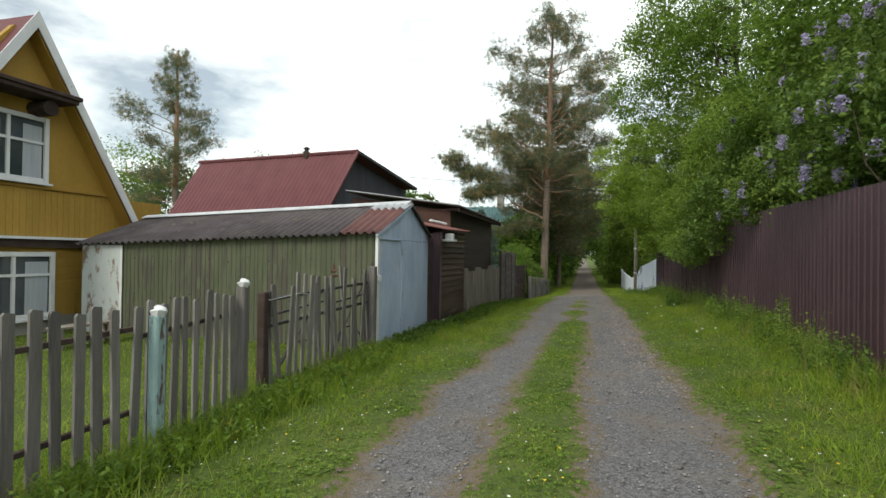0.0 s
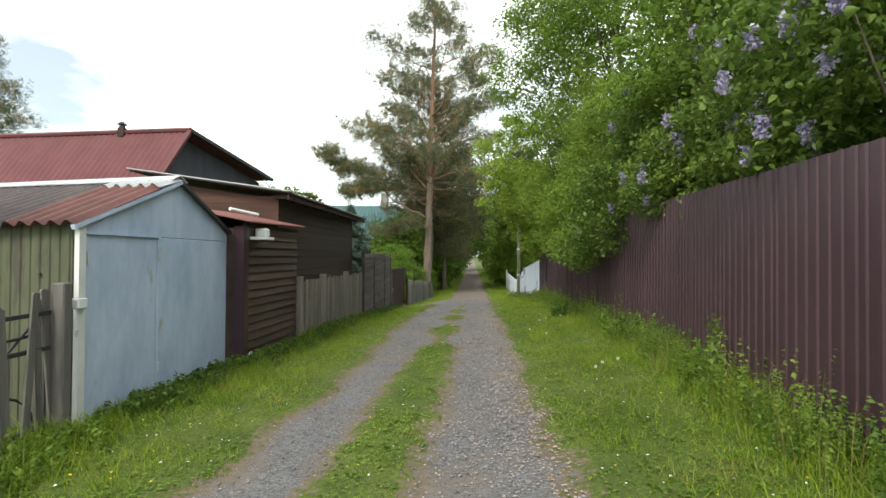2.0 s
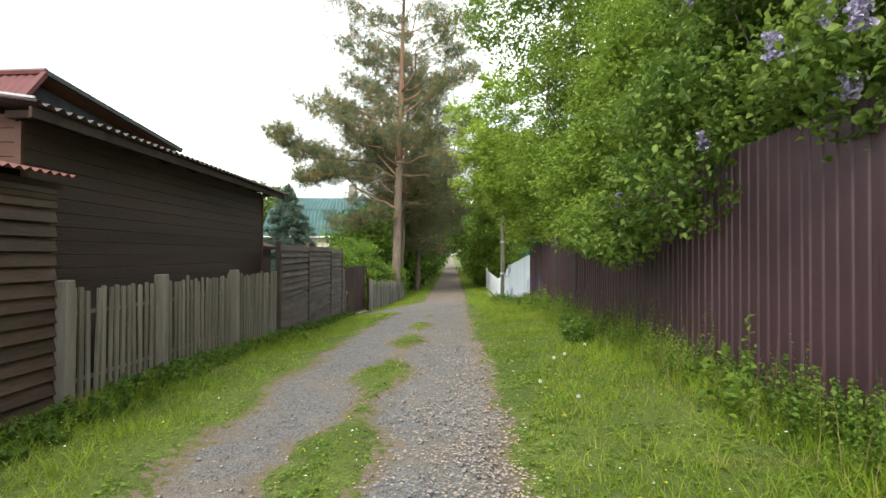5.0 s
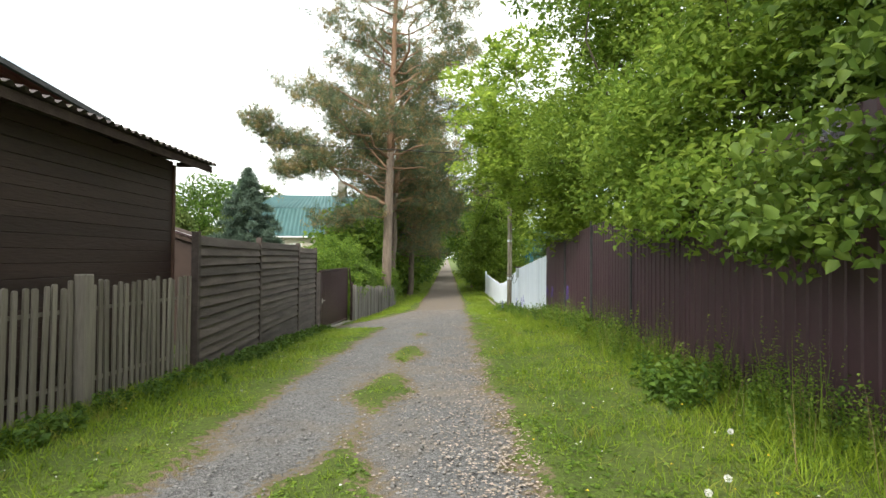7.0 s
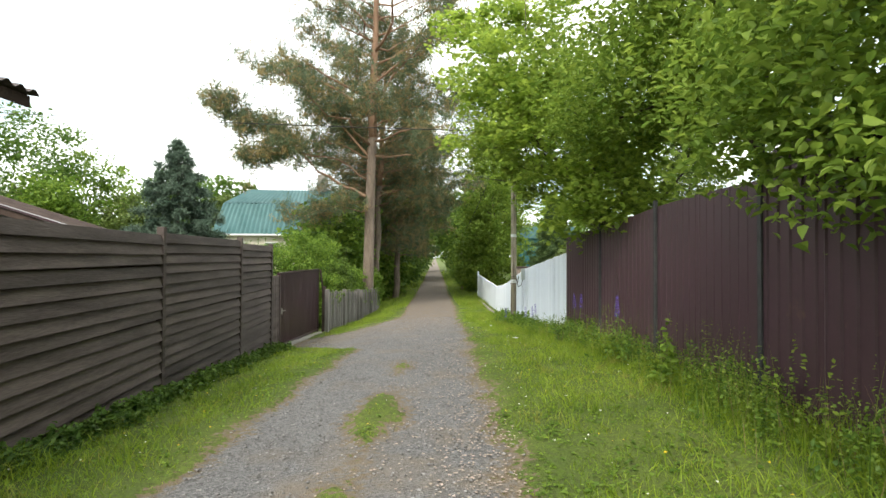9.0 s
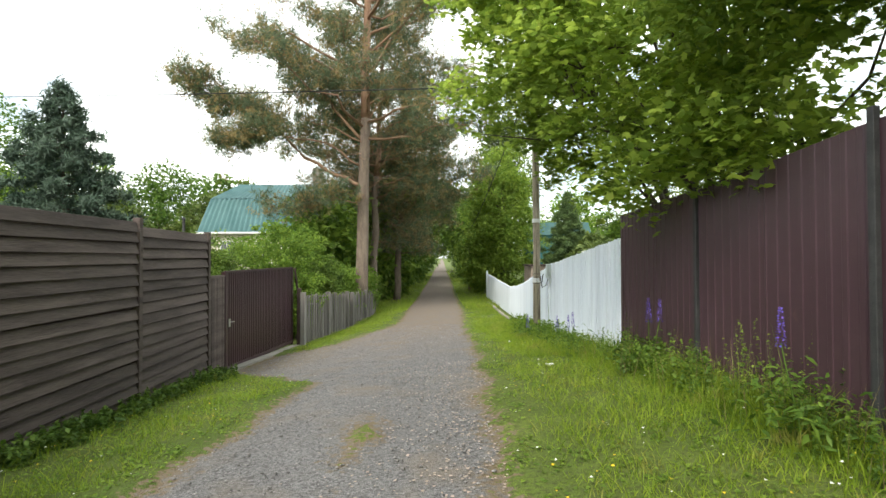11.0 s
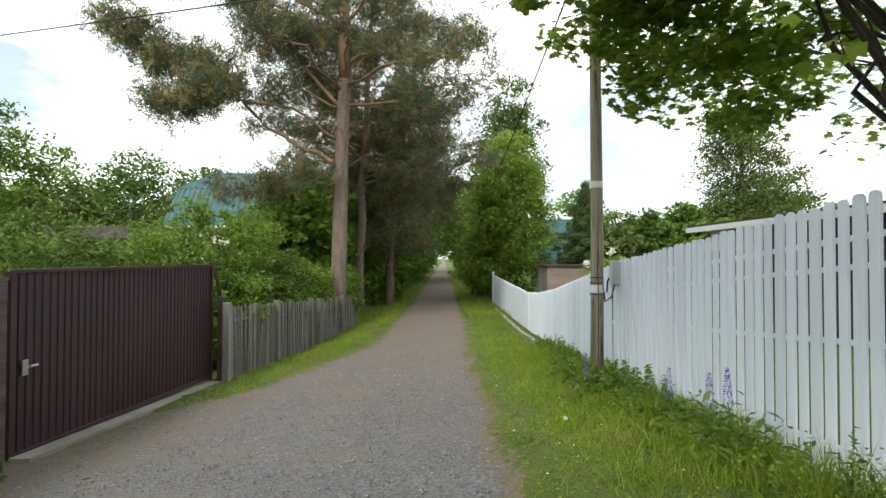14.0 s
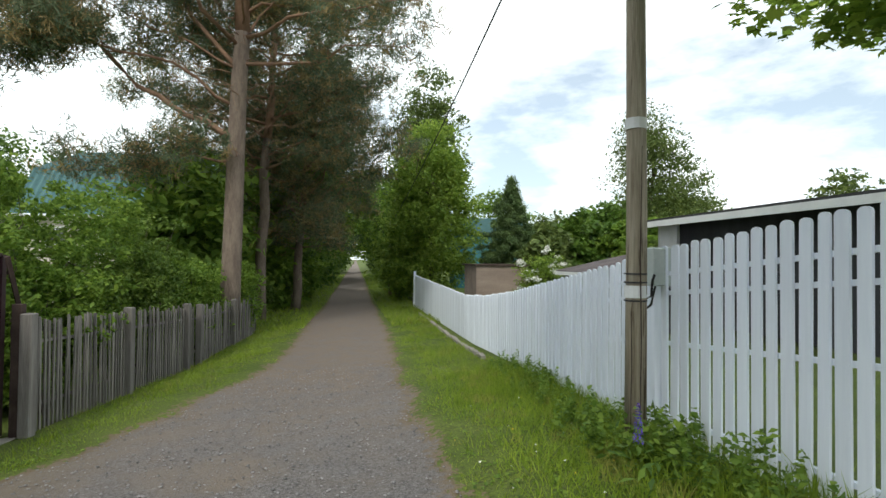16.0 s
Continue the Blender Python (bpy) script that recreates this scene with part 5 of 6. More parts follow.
def right_sheds():
    H = thing("flat_roof_shed", "dark low building with a flat white-edged roof", "shed")
    part("wall", one_box(10.6, 19, 35.5, 43.2, -1, 2.04), "black_plank", H)
    part("roof", one_box(9.9, 20, 34.6, 43.8, 2.05, 2.15), "dark_iron", H)
    part("fascia", one_box(9.86, 9.895, 34.56, 43.84, 1.9, 2.08), "white_plastic", H)
    part("fascia", one_box(9.9, 20, 34.54, 34.58, 1.9, 2.08), "white_plastic", H)
    part("lintel", one_box(10.45, 10.55, 42.2, 43.2, 1.0, 2.0), "white_plastic", H)
    T = thing("teal_shed", "small teal-roofed garden house beyond the fence", "shed")
    part("wall", one_box(10.4, 17.2, 78, 81, -2, 3.7), "teal_wall", T)
    part("roof", extrude(bmesh.new(), [(10.1, 3.6), (17.6, 3.6), (17.2, 5.0), (10.5, 5.0)], 77.6, 81.4), "teal_roof", T)
    K = thing("grey_shed", "low grey roofed shed behind the hedge", "shed")
    part("wall", one_box(-18.5, -14.2, 50, 53, -2, 1.9), "concrete", K)
    part("roof", extrude(bmesh.new(), [(-18.9, 1.9), (-13.8, 1.9), (-14.4, 2.5), (-18.3, 2.5)], 49.6, 53.4), "slate", K)
    part("stove_pipe", tube(bmesh.new(), [(-14.75, 50.5, 2.2), (-14.75, 50.5, 3.45), (-14.75, 50.5, 3.46), (-14.75, 50.5, 3.6)], [.09, .09, .15, .03], 8), "dark_iron", K)
    S = thing("low_wall", "tan low outbuilding wall behind the white fence", "shed")
    part("wall", one_box(6.05, 8.45, 50.5, 53, -2, .56), "tan_board", S)
    part("roof", one_box(5.95, 8.55, 50.35, 53.2, .562, .63), "dark_wood", S)
    me = mesh_of(box(bmesh.new(), 0, 2.36, -.02, 0, 0, .21, bevel=.004), "board", "tan_board")
    for i in range(8):
        piece("board", me, S, pose(6.07, 50.5, -1.2 + i * .218))
    A = thing("low_annex", "low annex with a dark mono-pitch roof beside the flat-roofed shed", "shed")
    part("roof", extrude(bmesh.new(), [(7.1, .40), (10.35, 1.12), (10.35, 1.22), (7.1, .50)], 41.4, 43.6), "slate", A)
    part("wall", extrude(bmesh.new(), [(7.3, -1.6), (10.3, -1.6), (10.3, 1.1), (7.3, .44)], 41.6, 43.4), "black_plank", A)
    part("eave_board", one_box(7.05, 7.095, 41.38, 43.62, .36, .47), "white_plastic", A)


right_sheds()


# ---- trees and shrubs ----
pine("tall pine beside the lane with bare lower branches", -3.18, 44.5, 23.5, .31, 8.6, 6.3, 31, lean=(.6, 0), density=1.5, bare=.4, dead=26,
     limbs=(([(0, 0, 6.5), (-1.3, -.2, 7.1), (-2.6, -.2, 7.9), (-4.0, -.3, 9.3), (-5.4, -.3, 10.2), (-7.4, -.2, 10.8), (-9.4, 0, 12.0)], .11, .42),
            ([(0, 0, 8.6), (-.9, .2, 9.8), (-2.0, .3, 11.4), (-3.4, .4, 13.2), (-5.0, .4, 14.6)], .09, .35),
            ([(0, 0, 5.8), (-1.3, .1, 5.9), (-2.6, .3, 5.6), (-3.8, .3, 5.3)], .05, .45),
            ([(0, 0, 7.4), (-1.6, -.6, 8.4), (-3.6, -1.0, 8.8), (-5.6, -1.2, 8.6), (-6.6, -1.3, 8.0)], .06, .4),
            ([(0, 0, 9.6), (1.0, .2, 10.8), (2.4, .3, 12.4)], .06, .35)))
pine("second tall pine behind the hedge", -3.6, 52, 20, .25, 6.5, 4.8, 32, lean=(.9, 0), density=1.8, dead=14)
pine("broad low-branched pine leaning over the lane", -2.6, 57, 14, .25, 3.4, 4.8, 34, lean=(1.2, 0), density=1.9, bare=.2)
pine("tall solitary pine behind the ochre house", -34, 37, 20.5, .33, 7, 3.6, 33, density=1.2)
spruce_tree("spruce", "dense blue-green spruce behind the board fence", -5.4, 27.9, 5.05, 2.15, 41, n=46000, length=.14, width=.012, xmax=1.45)
spruce_tree("spruce", "dark young spruce in the garden beyond the white fence", 10.6, 60, 8.3, 3.1, 42, "spruce_green", n=34000, length=.26, width=.024)


def tree_at(name, label, x, y, crowns, trunk, n, size, leaf, seed, floor=None, **k):
    """The crowns in the place's own metres."""
    z = g(x, y) - 0.05
    return broad_tree(name, label, x, y, [(a - x, b - y, c - z, d, e, f) for a, b, c, d, e, f in crowns], trunk, n, size, leaf, seed=seed, **k)


# lilac bushes behind the brown fence
LI = [(4.5, 7.6, 71, [(4.3, 7.6, 3.0, 1.3, 2.2, 1.3), (3.6, 8.4, 3.3, .8, 1.3, .9), (4.8, 7, 4.6, 1.6, 2.2, 1.0)]),
      (4.6, 11.6, 72, [(4.5, 11.6, 3.0, 1.2, 2.1, 1.4), (3.9, 12.4, 3.1, .8, 1.2, .8), (4.9, 11, 4.7, 1.4, 2.0, 1.0)]),
      (4.5, 15.2, 73, [(4.2, 15.4, 3.2, 1.2, 1.8, 1.3), (3.1, 14.5, 2.5, .6, .9, .9), (2.9, 15.6, 1.7, .4, .8, .5), (3.05, 16.3, 1.7, .35, .6, .4), (4.6, 15, 4.6, 1.2, 1.6, .9)])]
for k, (x, y, s, cr) in enumerate(LI):
    t, C, rs = tree_at("lilac_bush", "lilac bush in flower overhanging the brown fence", x, y, cr, (.06, 2.2), 25000, .08, "leaf_lilac", seed=s, category="bush", trunks=5, clump=.24, shell=.55, full=True, ratio=.68, hang=.9, limbs=22)
    out = C[(C[:, 0] < -.55) & (C[:, 2] > 2.0)]
    out = out[rs.choice(len(out), min((44, 18, 5)[k], len(out)), replace=False)]
    pts = np.concatenate([c + np.array([-.16, rs.normal() * .1, .06]) + np.stack([rs.normal(size=150) * .03, rs.normal(size=150) * .03, rs.uniform(-.09, .10, 150)], 1) for c in out])
    fl = new("bloom", leaf_mesh("bloom", pts, .04, "lilac", rs, 0.1, 0.9))
    fl.parent = t
    tagged(fl, "pale violet lilac panicles", kind="stuff")

for k, (x, y) in enumerate([(6.0, 5.6), (6.1, 9.0), (6.0, 12.6), (6.2, 16.4)]):
    tree_at("hazel", "dense shady hazel behind the lilac bushes", x, y, [(x - .3, y, 3.2, 1.0, 2.0, 1.6), (x, y + .3, 5.0, 1.2, 2.0, 1.4)], (.06, 3.5), 11000, .17, "leaf_dark", 310 + k, category="bush", trunks=4, clump=.4, shell=.3)

tree_at("birch", "tall light-leaved birch behind the brown fence", 6.0, 23.5, [(4.9, 23.5, 8.5, 2.8, 3.4, 3.2), (5.2, 24, 12.6, 2.6, 3.0, 3.0), (3.7, 22.5, 10.5, 1.8, 2.2, 2.6), (2.7, 23.5, 9.0, 1.5, 2.0, 2.2)], (.17, 12), 38000, .135, "leaf", 81, clump=.42, hang=.6)
tree_at("elder", "bright leafy elder hanging over the brown fence", 4.6, 18.0, [(4.4, 18.2, 3.7, 1.5, 2.2, 1.6), (3.3, 18.8, 2.9, .8, 1.4, .9), (4.6, 17.5, 5.2, 1.3, 1.8, 1.0), (3.0, 17.2, 1.9, .4, .8, .45), (3.1, 18.8, 1.9, .35, .8, .4), (3.0, 19.9, 2.2, .35, .6, .35)], (.08, 3.6), 40000, .09, "leaf_bright", 82, full=True, hang=.5, clump=.28, flat=.55, trunks=3)
tree_at("elder", "bushy green elder behind the fence", 4.7, 13.0, [(4.8, 13.2, 5.2, 1.4, 2.2, 1.3), (5.2, 12.5, 6.6, 1.6, 2.0, 1.2)], (.08, 4.6), 18000, .12, "leaf", 88, clump=.32, trunks=3)
tree_at("maple", "green maple overhanging the tall brown fence", 4.7, 22.4, [(4.5, 22.5, 4.3, 1.5, 2.0, 1.5), (3.3, 23.3, 3.8, 1.0, 1.5, 1.0), (3.6, 21.2, 3.1, .7, .9, .5), (4.6, 22, 6.3, 1.8, 2.2, 1.4)], (.1, 4.4), 40000, .095, "leaf_bright", 83, full=True, hang=.4, clump=.3, flat=.6)
tree_at("maple", "low bright maple above the fence corner", 4.4, 25.8, [(3.9, 25.8, 3.0, 1.1, 1.5, 1.2), (2.9, 26.4, 3.9, 1.2, 1.4, 1.2), (3.2, 26.2, 2.2, .5, 1.0, .6), (2.0, 26.6, 5.0, 1.0, 1.2, 1.0), (4.0, 24.4, 2.8, .9, 1.3, .8), (3.3, 24.7, 2.2, .32, .7, .4), (3.32, 24.0, 1.95, .26, .8, .45)], (.1, 3.4), 13500, .12, "leaf_maple", 89, clump=.28, flat=.6)
tree_at("maple", "broad maple spreading over the fence corner", 4.7, 28.6, [(4.5, 28.2, 4.9, 1.7, 2.1, 1.4), (2.8, 28.6, 5.2, 1.4, 1.9, 1.1), (1.9, 29.0, 4.3, 1.1, 1.5, 1.1), (3.9, 30.4, 2.95, 1.1, .9, .6), (4.9, 30.2, 3.0, 1.0, 1.0, .7), (3.3, 30.3, 3.4, .8, .8, .5), (3.1, 29.6, 3.9, .8, .8, .6), (1.5, 28.6, 6.4, 1.0, 1.5, 1.0), (2.9, 29.6, 7.8, 1.4, 1.6, 1.1), (2.9, 30.4, 3.7, .9, .8, .6), (3.7, 30.2, 3.3, .9, .9, .6), (3.3, 29.7, 4.5, 1.1, 1.0, .8)], (.085, 4.6), 26000, .12, "leaf_maple", 84, clump=.24, flat=.65, limbs=22)
tree_at("alder", "large leafy tree behind the maples", 8.6, 20.0, [(8.2, 20, 7, 2.8, 4, 3.2), (7.4, 19, 4, 2.2, 3.4, 2.2), (8.2, 20.4, 10.5, 2.4, 3, 2.4)], (.18, 8), 17000, .18, "leaf_dark", 85, clump=.45)
tree_at("alder", "large leafy tree behind the lilac bushes", 8.4, 10.0, [(7.6, 10, 6.5, 2.6, 4, 2.8), (7, 9, 3.6, 2, 3.6, 2), (7.6, 11, 9, 2.4, 3.2, 2)], (.18, 7), 17000, .18, "leaf_dark", 86, clump=.45)
broad_tree("linden", "dense round-crowned tree at the lane side", 5.7, 62, [(0, 0, 4.5, 3.0, 3, 4.3), (-.3, 0, 8.5, 2.3, 2, 3.4), (-1.3, 0, 2.6, 2.2, 2.5, 2.2)], (.2, 8), 30000, .27, "leaf_bright", seed=87, clump=.6)

# hedge along the left
for k, (x, y, h, s) in enumerate([(-5.3, 36.2, 3.8, 1.0), (-5.0, 38.6, 4.1, 1.0), (-5.0, 41.0, 3.8, 1.05), (-6.9, 37.5, 3.3, 1.2), (-4.2, 43.3, 2.6, .8), (-6.4, 34.0, 3.3, 1.1), (-9.2, 36.5, 3.0, 1.3), (-3.7, 46.2, 2.6, .8), (-4.4, 39.8, 2.7, .8), (-4.5, 36.8, 2.6, .75), (-4.3, 41.6, 2.5, .75), (-12, 35.5, 2.7, 1.3)]):
    broad_tree("shrub", "dense green shrub of the garden hedge", x, y, [(0, 0, h * .45, 1.5 * s, 1.6 * s, h * .42), (.3, .4, h * .75, .9 * s, 1.0 * s, h * .25)], (.04, h * .6), 10500, .105, ("leaf", "leaf", "leaf_lilac")[k % 3], seed=100 + k, category="bush", trunks=4, clump=.2, limbs=12)
# lane trees on the left and beyond
low = lambda s, h: [(0, 0, h * .6, 2.2 * s, 2.4 * s, h * .33), (.2, 0, h * .25, 1.7 * s, 2.2 * s, h * .25), (.5 * s, .2, h * .85, 1.5 * s, 1.6 * s, h * .17)]
for k, (x, y, h, s, lf) in enumerate([(-6.4, 50.5, 7, 1.0, "leaf"), (-4.8, 58, 9, 1.0, "leaf"), (-4.4, 64, 11, 1.3, "leaf"), (-4.0, 74, 12, 1.5, "leaf_dark"), (-3.8, 86, 13, 1.7, "leaf"),
                                      (5.8, 71, 12, 1.3, "leaf"), (6.0, 82, 13, 1.5, "leaf_dark"), (5.4, 96, 13, 1.7, "leaf"), (-4.2, 100, 14, 1.9, "leaf_dark"), (-5.6, 120, 15, 2, "leaf_olive"), (7.4, 118, 15, 2.0, "leaf_olive"),  (8.6, 150, 12, 2.4, "leaf"), (-6.6, 158, 12, 2.4, "leaf")]):
    broad_tree("lane_tree", "leafy roadside tree closing in the lane", x, y, low(s, h), (.16, h * .7), 7000, .48, lf, seed=130 + k, clump=.85)
for k, (x, y, w) in enumerate([(-4.9, 47.4, .9), (-4.6, 54.5, 1.0), (-3.6, 60, 1.1), (-3.5, 68, 1.2), (-3.4, 79, 1.4), (3.9, 66, .9), (4.3, 75, 1.2), (4.3, 88, 1.4)]):
    broad_tree("shrub", "dark undergrowth shrub at the lane edge", x, y, [(0, 0, 1.0, w, w * 1.6, 1.0), (0, .3, 1.9, w * .7, w, .7)], (.04, 1.4), 5200, .18, ("leaf", "leaf_lilac")[k % 2], seed=180 + k, category="bush", trunks=3, clump=.25, limbs=8)
for k, (x, y, c) in enumerate([(-5.2, 92, [(-.5, 92, 7.5, 3.2, 4, 3.5), (2.2, 93, 8.5, 2.6, 3, 3.0), (-3.2, 92, 3.0, 1.9, 4, 4.0)]),
                               (6.6, 106, [(3.0, 106, 7.5, 3.4, 4, 4.2), (4.9, 106, 2.0, 1.9, 5, 3.6)]),
                               (-5.4, 132, [(0, 132, 7.0, 4.5, 4, 5.2), (-3.4, 132, 1.5, 2.4, 5, 3.6)]),
                               (6.8, 140, [(3, 140, 7.6, 4.2, 4, 5.4), (6.0, 140, 1.5, 2.6, 5, 3.6)]),
                               (7.5, 185, [(1.0, 185, 7.4, 7, 4, 7.6)])]):
    tree_at("lane_tree", "leafy tree arching over the far lane", x, y, c, (.18, 6.5), 8000, .5, ("leaf", "leaf_dark")[k % 2], 340 + k, clump=.8, shell=.4)
broad_tree("birch", "weeping birch beyond the garden", 30, 75, [(0, 0, 11, 3.9, 4, 5), (1, 0, 7, 4.8, 4, 4.2), (-1.2, 0, 15, 2.2, 2, 3.2)], (.2, 15), 20000, .32, "leaf_olive", seed=160, clump=1.1, hang=1.5)
broad_tree("birch", "tall weeping birch behind the dense roadside tree", 9.0, 84, [(0, 0, 14, 3.6, 3, 6), (-.5, 0, 20, 2.6, 2, 4)], (.2, 19), 10000, .4, "leaf_olive", seed=161, clump=1.1, hang=1.5)

# far trees all round
rf = np.random.default_rng(5)
far = []
for k in range(46):
    a = radians(-62 + k * 2.72 + rf.uniform(-.7, .7))
    d = rf.uniform(95, 150)
    if abs(d * math.sin(a)) > 9:
        far.append((d * math.sin(a), 20 + d * math.cos(a)))
for k, (x, y) in enumerate(far):
    h = rf.uniform(11, 17) * (1.25 if abs(x) < 14 else 1)
    broad_tree("far_tree", "distant woodland tree behind the gardens", x, y, [(0, 0, h * .5, h * .33, h * .33, h * .42), (rf.uniform(-1, 1), 0, h * .8, h * .2, h * .2, h * .25)], (.2, h * .7), 2200, .95,
               ("leaf_olive", "leaf", "leaf_dark", "leaf_olive")[k % 4], seed=200 + k, clump=1.5, limbs=6)
for k, (x, y, h) in enumerate([(-27, 62, 8), (-31, 58, 9), (-36, 62, 15), (-23, 72, 9), (-43, 60, 15.5), (-29, 74, 12), (-50, 62, 14), (-33, 66, 12), (-40, 52, 11), (-47, 50, 13), (-58, 56, 16), (-22, 76, 9), (22, 66, 4.5), (17, 60, 4), (26, 60, 5), (14, 48, 3.2), (20, 52, 3.6), (12.6, 55, 4.8), (10.3, 53.5, 3.9), (15, 53, 4.6), (17, 60, 6.2), (34.8, 77.7, 11.8)]):
    broad_tree("garden_tree", "rounded garden tree behind the fences", x, y, [(0, 0, h * .5, h * .38, h * .38, h * .45), (.5, 0, h * .85, h * .24, h * .22, h * .26)], (.12, h * .6), 6500, .4,
               ("leaf_olive", "leaf", "leaf_dark")[k % 3], seed=260 + k, clump=max(.35, h * .085), limbs=8, shell=.6)


def scraps():
    p = thing("paper_scrap", "crumpled white paper scrap on the verge grass", "litter", 2.27, 27.0, g(2.27, 27) + .05)
    r = random.Random(2)
    bm = bmesh.new()
    bmesh.ops.create_grid(bm, x_segments=5, y_segments=4, size=1)
    for v in bm.verts:
        v.co = Vector((v.co.x * .07, v.co.y * .035, r.uniform(0, .03)))
    part("sheet", bm, "white_plastic", p)
    v = thing("wire_prop", "bent white wire prop at the foot of the brown corner post", "prop", -3.05, 11.45, g(-3.05, 11.45))
    part("wire", tube(bmesh.new(), [(-.03, -.09, .0), (0, -.02, .2), (.01, .02, .21), (.03, .1, .02)], .011, 6), "white_plastic", v)


scraps()


# ---- grass, weeds, stones ----
def blades(name, label, x, y, h, w, rs, material, lean=.35, sink=.0):
    n = len(x)
    a = rs.uniform(0, 2 * math.pi, n)
    z = gz(x, y) + .02
    s = np.stack([np.cos(a), np.sin(a), np.zeros(n)], 1) * (w * rs.uniform(.7, 1.3, n))[:, None] * .5
    d = np.stack([rs.normal(size=n) * lean, rs.normal(size=n) * lean, np.ones(n)], 1) * h[:, None]
    b = np.stack([x, y, z - .02], 1)
    m1 = b + d * .55
    t = b + d * np.array([1.35, 1.35, .93])
    v = np.stack([b - s, b + s, m1 + s * .7, m1 - s * .7, t], 1).reshape(-1, 3)
    i = np.arange(n)[:, None] * 5
    f = np.concatenate([i + [0, 1, 2], i + [0, 2, 3], i + [3, 2, 4]], 1).reshape(-1, 3)
    return tagged(new(name, mesh_np(name, v, f, material)), label, "grass", kind="stuff")


def scatter(n, x0, x1, y0, y1, rs, power=1.6):
    return rs.uniform(x0, x1, n), y0 + (y1 - y0) * rs.random(n) ** power


rs = np.random.default_rng(11)
fx = lambda y: np.interp(y, [-2, 6.5, 9.3, 12, 28], [3.05, 3.05, 3.2, 3.5, 3.5])
x, y = scatter(350000, -4.4, 3.6, .5, 46, rs, 1.25)
G = gravel(x, y)
left = np.interp(y, [0, 8.2, 8.3, 11.4, 11.5, 20, 21, 30, 30.1, 35, 35.1, 46], [-9, -9, -3.35, -3.35, -3.05, -3.05, -3.2, -3.7, -3.1, -3.1, -3.5, -2.7])
keep = (G < -.01 - .05 * rs.random(len(x))) & (x > left) & (x < np.where(y < 28, fx(y), 3.3))
keep &= (wob(x, y, 0.7) + rs.normal(size=len(x)) * .5 > -.9)
x, y, G = x[keep], y[keep], G[keep]
h = (.028 + .075 * rs.random(len(x))) * (1 + .4 * wob(x, y, 1.6)) * np.clip(.35 + -G * 2.2, .4, 1.5) * (1 + .3 * wob(x, y, .5))
mid = (x > -1) & (x < 1)
h = np.where(mid, np.minimum(h, .07), h)
blades("grass", "short green verge grass along the gravel tracks", x, y, h, .0075, rs, "grass", .45)
# tall grass by the fences
n = 30000
y = .5 + 30 * rs.random(n) ** 1.2
x = fx(y) - np.abs(rs.normal(size=n)) * .42 - .03
h = rs.uniform(.1, .38, n) * np.clip(1.2 - (fx(y) - x) * 1.1, .2, 1) * (1 + .35 * wob(x, y, .9))
k = G_ok = gravel(x, y) < -.25
blades("tall_grass", "tall grass against the brown sheet fence", x[k], y[k], h[k], .009, rs, "grass", .28)
n = 18000
y = .3 + 20 * rs.random(n)
lx = np.interp(y, [0, 8.2, 11.5, 20.3], [-3.25, -3.3, -3.0, -3.0])
x = lx + np.abs(rs.normal(size=n)) * .3 - .1
h = rs.uniform(.08, .34, n) * np.where(y < 8, 1.1, .75)
blades("tall_grass", "tufted grass at the foot of the left fences", x, y, h, .009, rs, "grass", .35)
n = 25000
x, y = rs.uniform(-10, -3.4, n), rs.uniform(1.5, 8.2, n)
blades("grass", "lawn behind the grey picket fence", x, y, rs.uniform(.04, .14, n), .008, rs, "grass", .4)
n = 16000
x, y = rs.uniform(1.8, 3.4, n), rs.uniform(28, 36, n)
k = gravel(x, y) < 0
blades("tall_grass", "tall grass at the foot of the white fence", x[k], y[k], rs.uniform(.05, .22, n)[k] * np.clip((x[k] - 1.5), .3, 1.3), .008, rs, "grass", .35)
n = 18000
y = 46 + 74 * rs.random(n) ** 1.6
x = np.where(rs.random(n) < .5, rs.uniform(-3.8, -1.1, n), rs.uniform(1.9, 4.2, n))
blades("grass", "far verge grass under the trees", x, y, rs.uniform(.08, .3, n), .02, rs, "grass", .35)
# seed heads
n = 800
y = 1 + 27 * rs.random(n)
x = fx(y) - np.abs(rs.normal(size=n)) * .3 - .05
blades("seed_grass", "dry seed-headed stalks by the brown fence", x, y, rs.uniform(.35, .7, n), .004, rs, "straw", .12)


def weeds(label, pts, size, height, material, rs, per=60, name="weeds"):
    c, sx, sy, sh = [], [], [], []
    for px, py in pts:
        for _ in range(max(2, per // 14)):
            bx, by = px + rs.normal() * .1, py + rs.normal() * .14
            hh = height * rs.uniform(.45, 1.1)
            k = 22
            f = np.linspace(.12, 1, k)
            lx, ly = rs.normal() * .12 * hh, rs.normal() * .12 * hh
            a = np.arange(k) * 1.57 + rs.uniform(0, 6)
            rad = size * .6 * (1.15 - f * .8)
            c.append(np.stack([bx + lx * f + np.cos(a) * rad, by + ly * f + np.sin(a) * rad, g(bx, by) + f * hh + rs.normal(size=k) * .01], 1))
            sx.append(bx), sy.append(by), sh.append(hh)
    c = np.concatenate(c)
    blades("weed_stalks", label, np.array(sx), np.array(sy), np.array(sh), .006, rs, material, .08)
    return tagged(new(name, leaf_mesh(name, c, size, material, rs, .55, .6)), label, "weeds", kind="stuff")


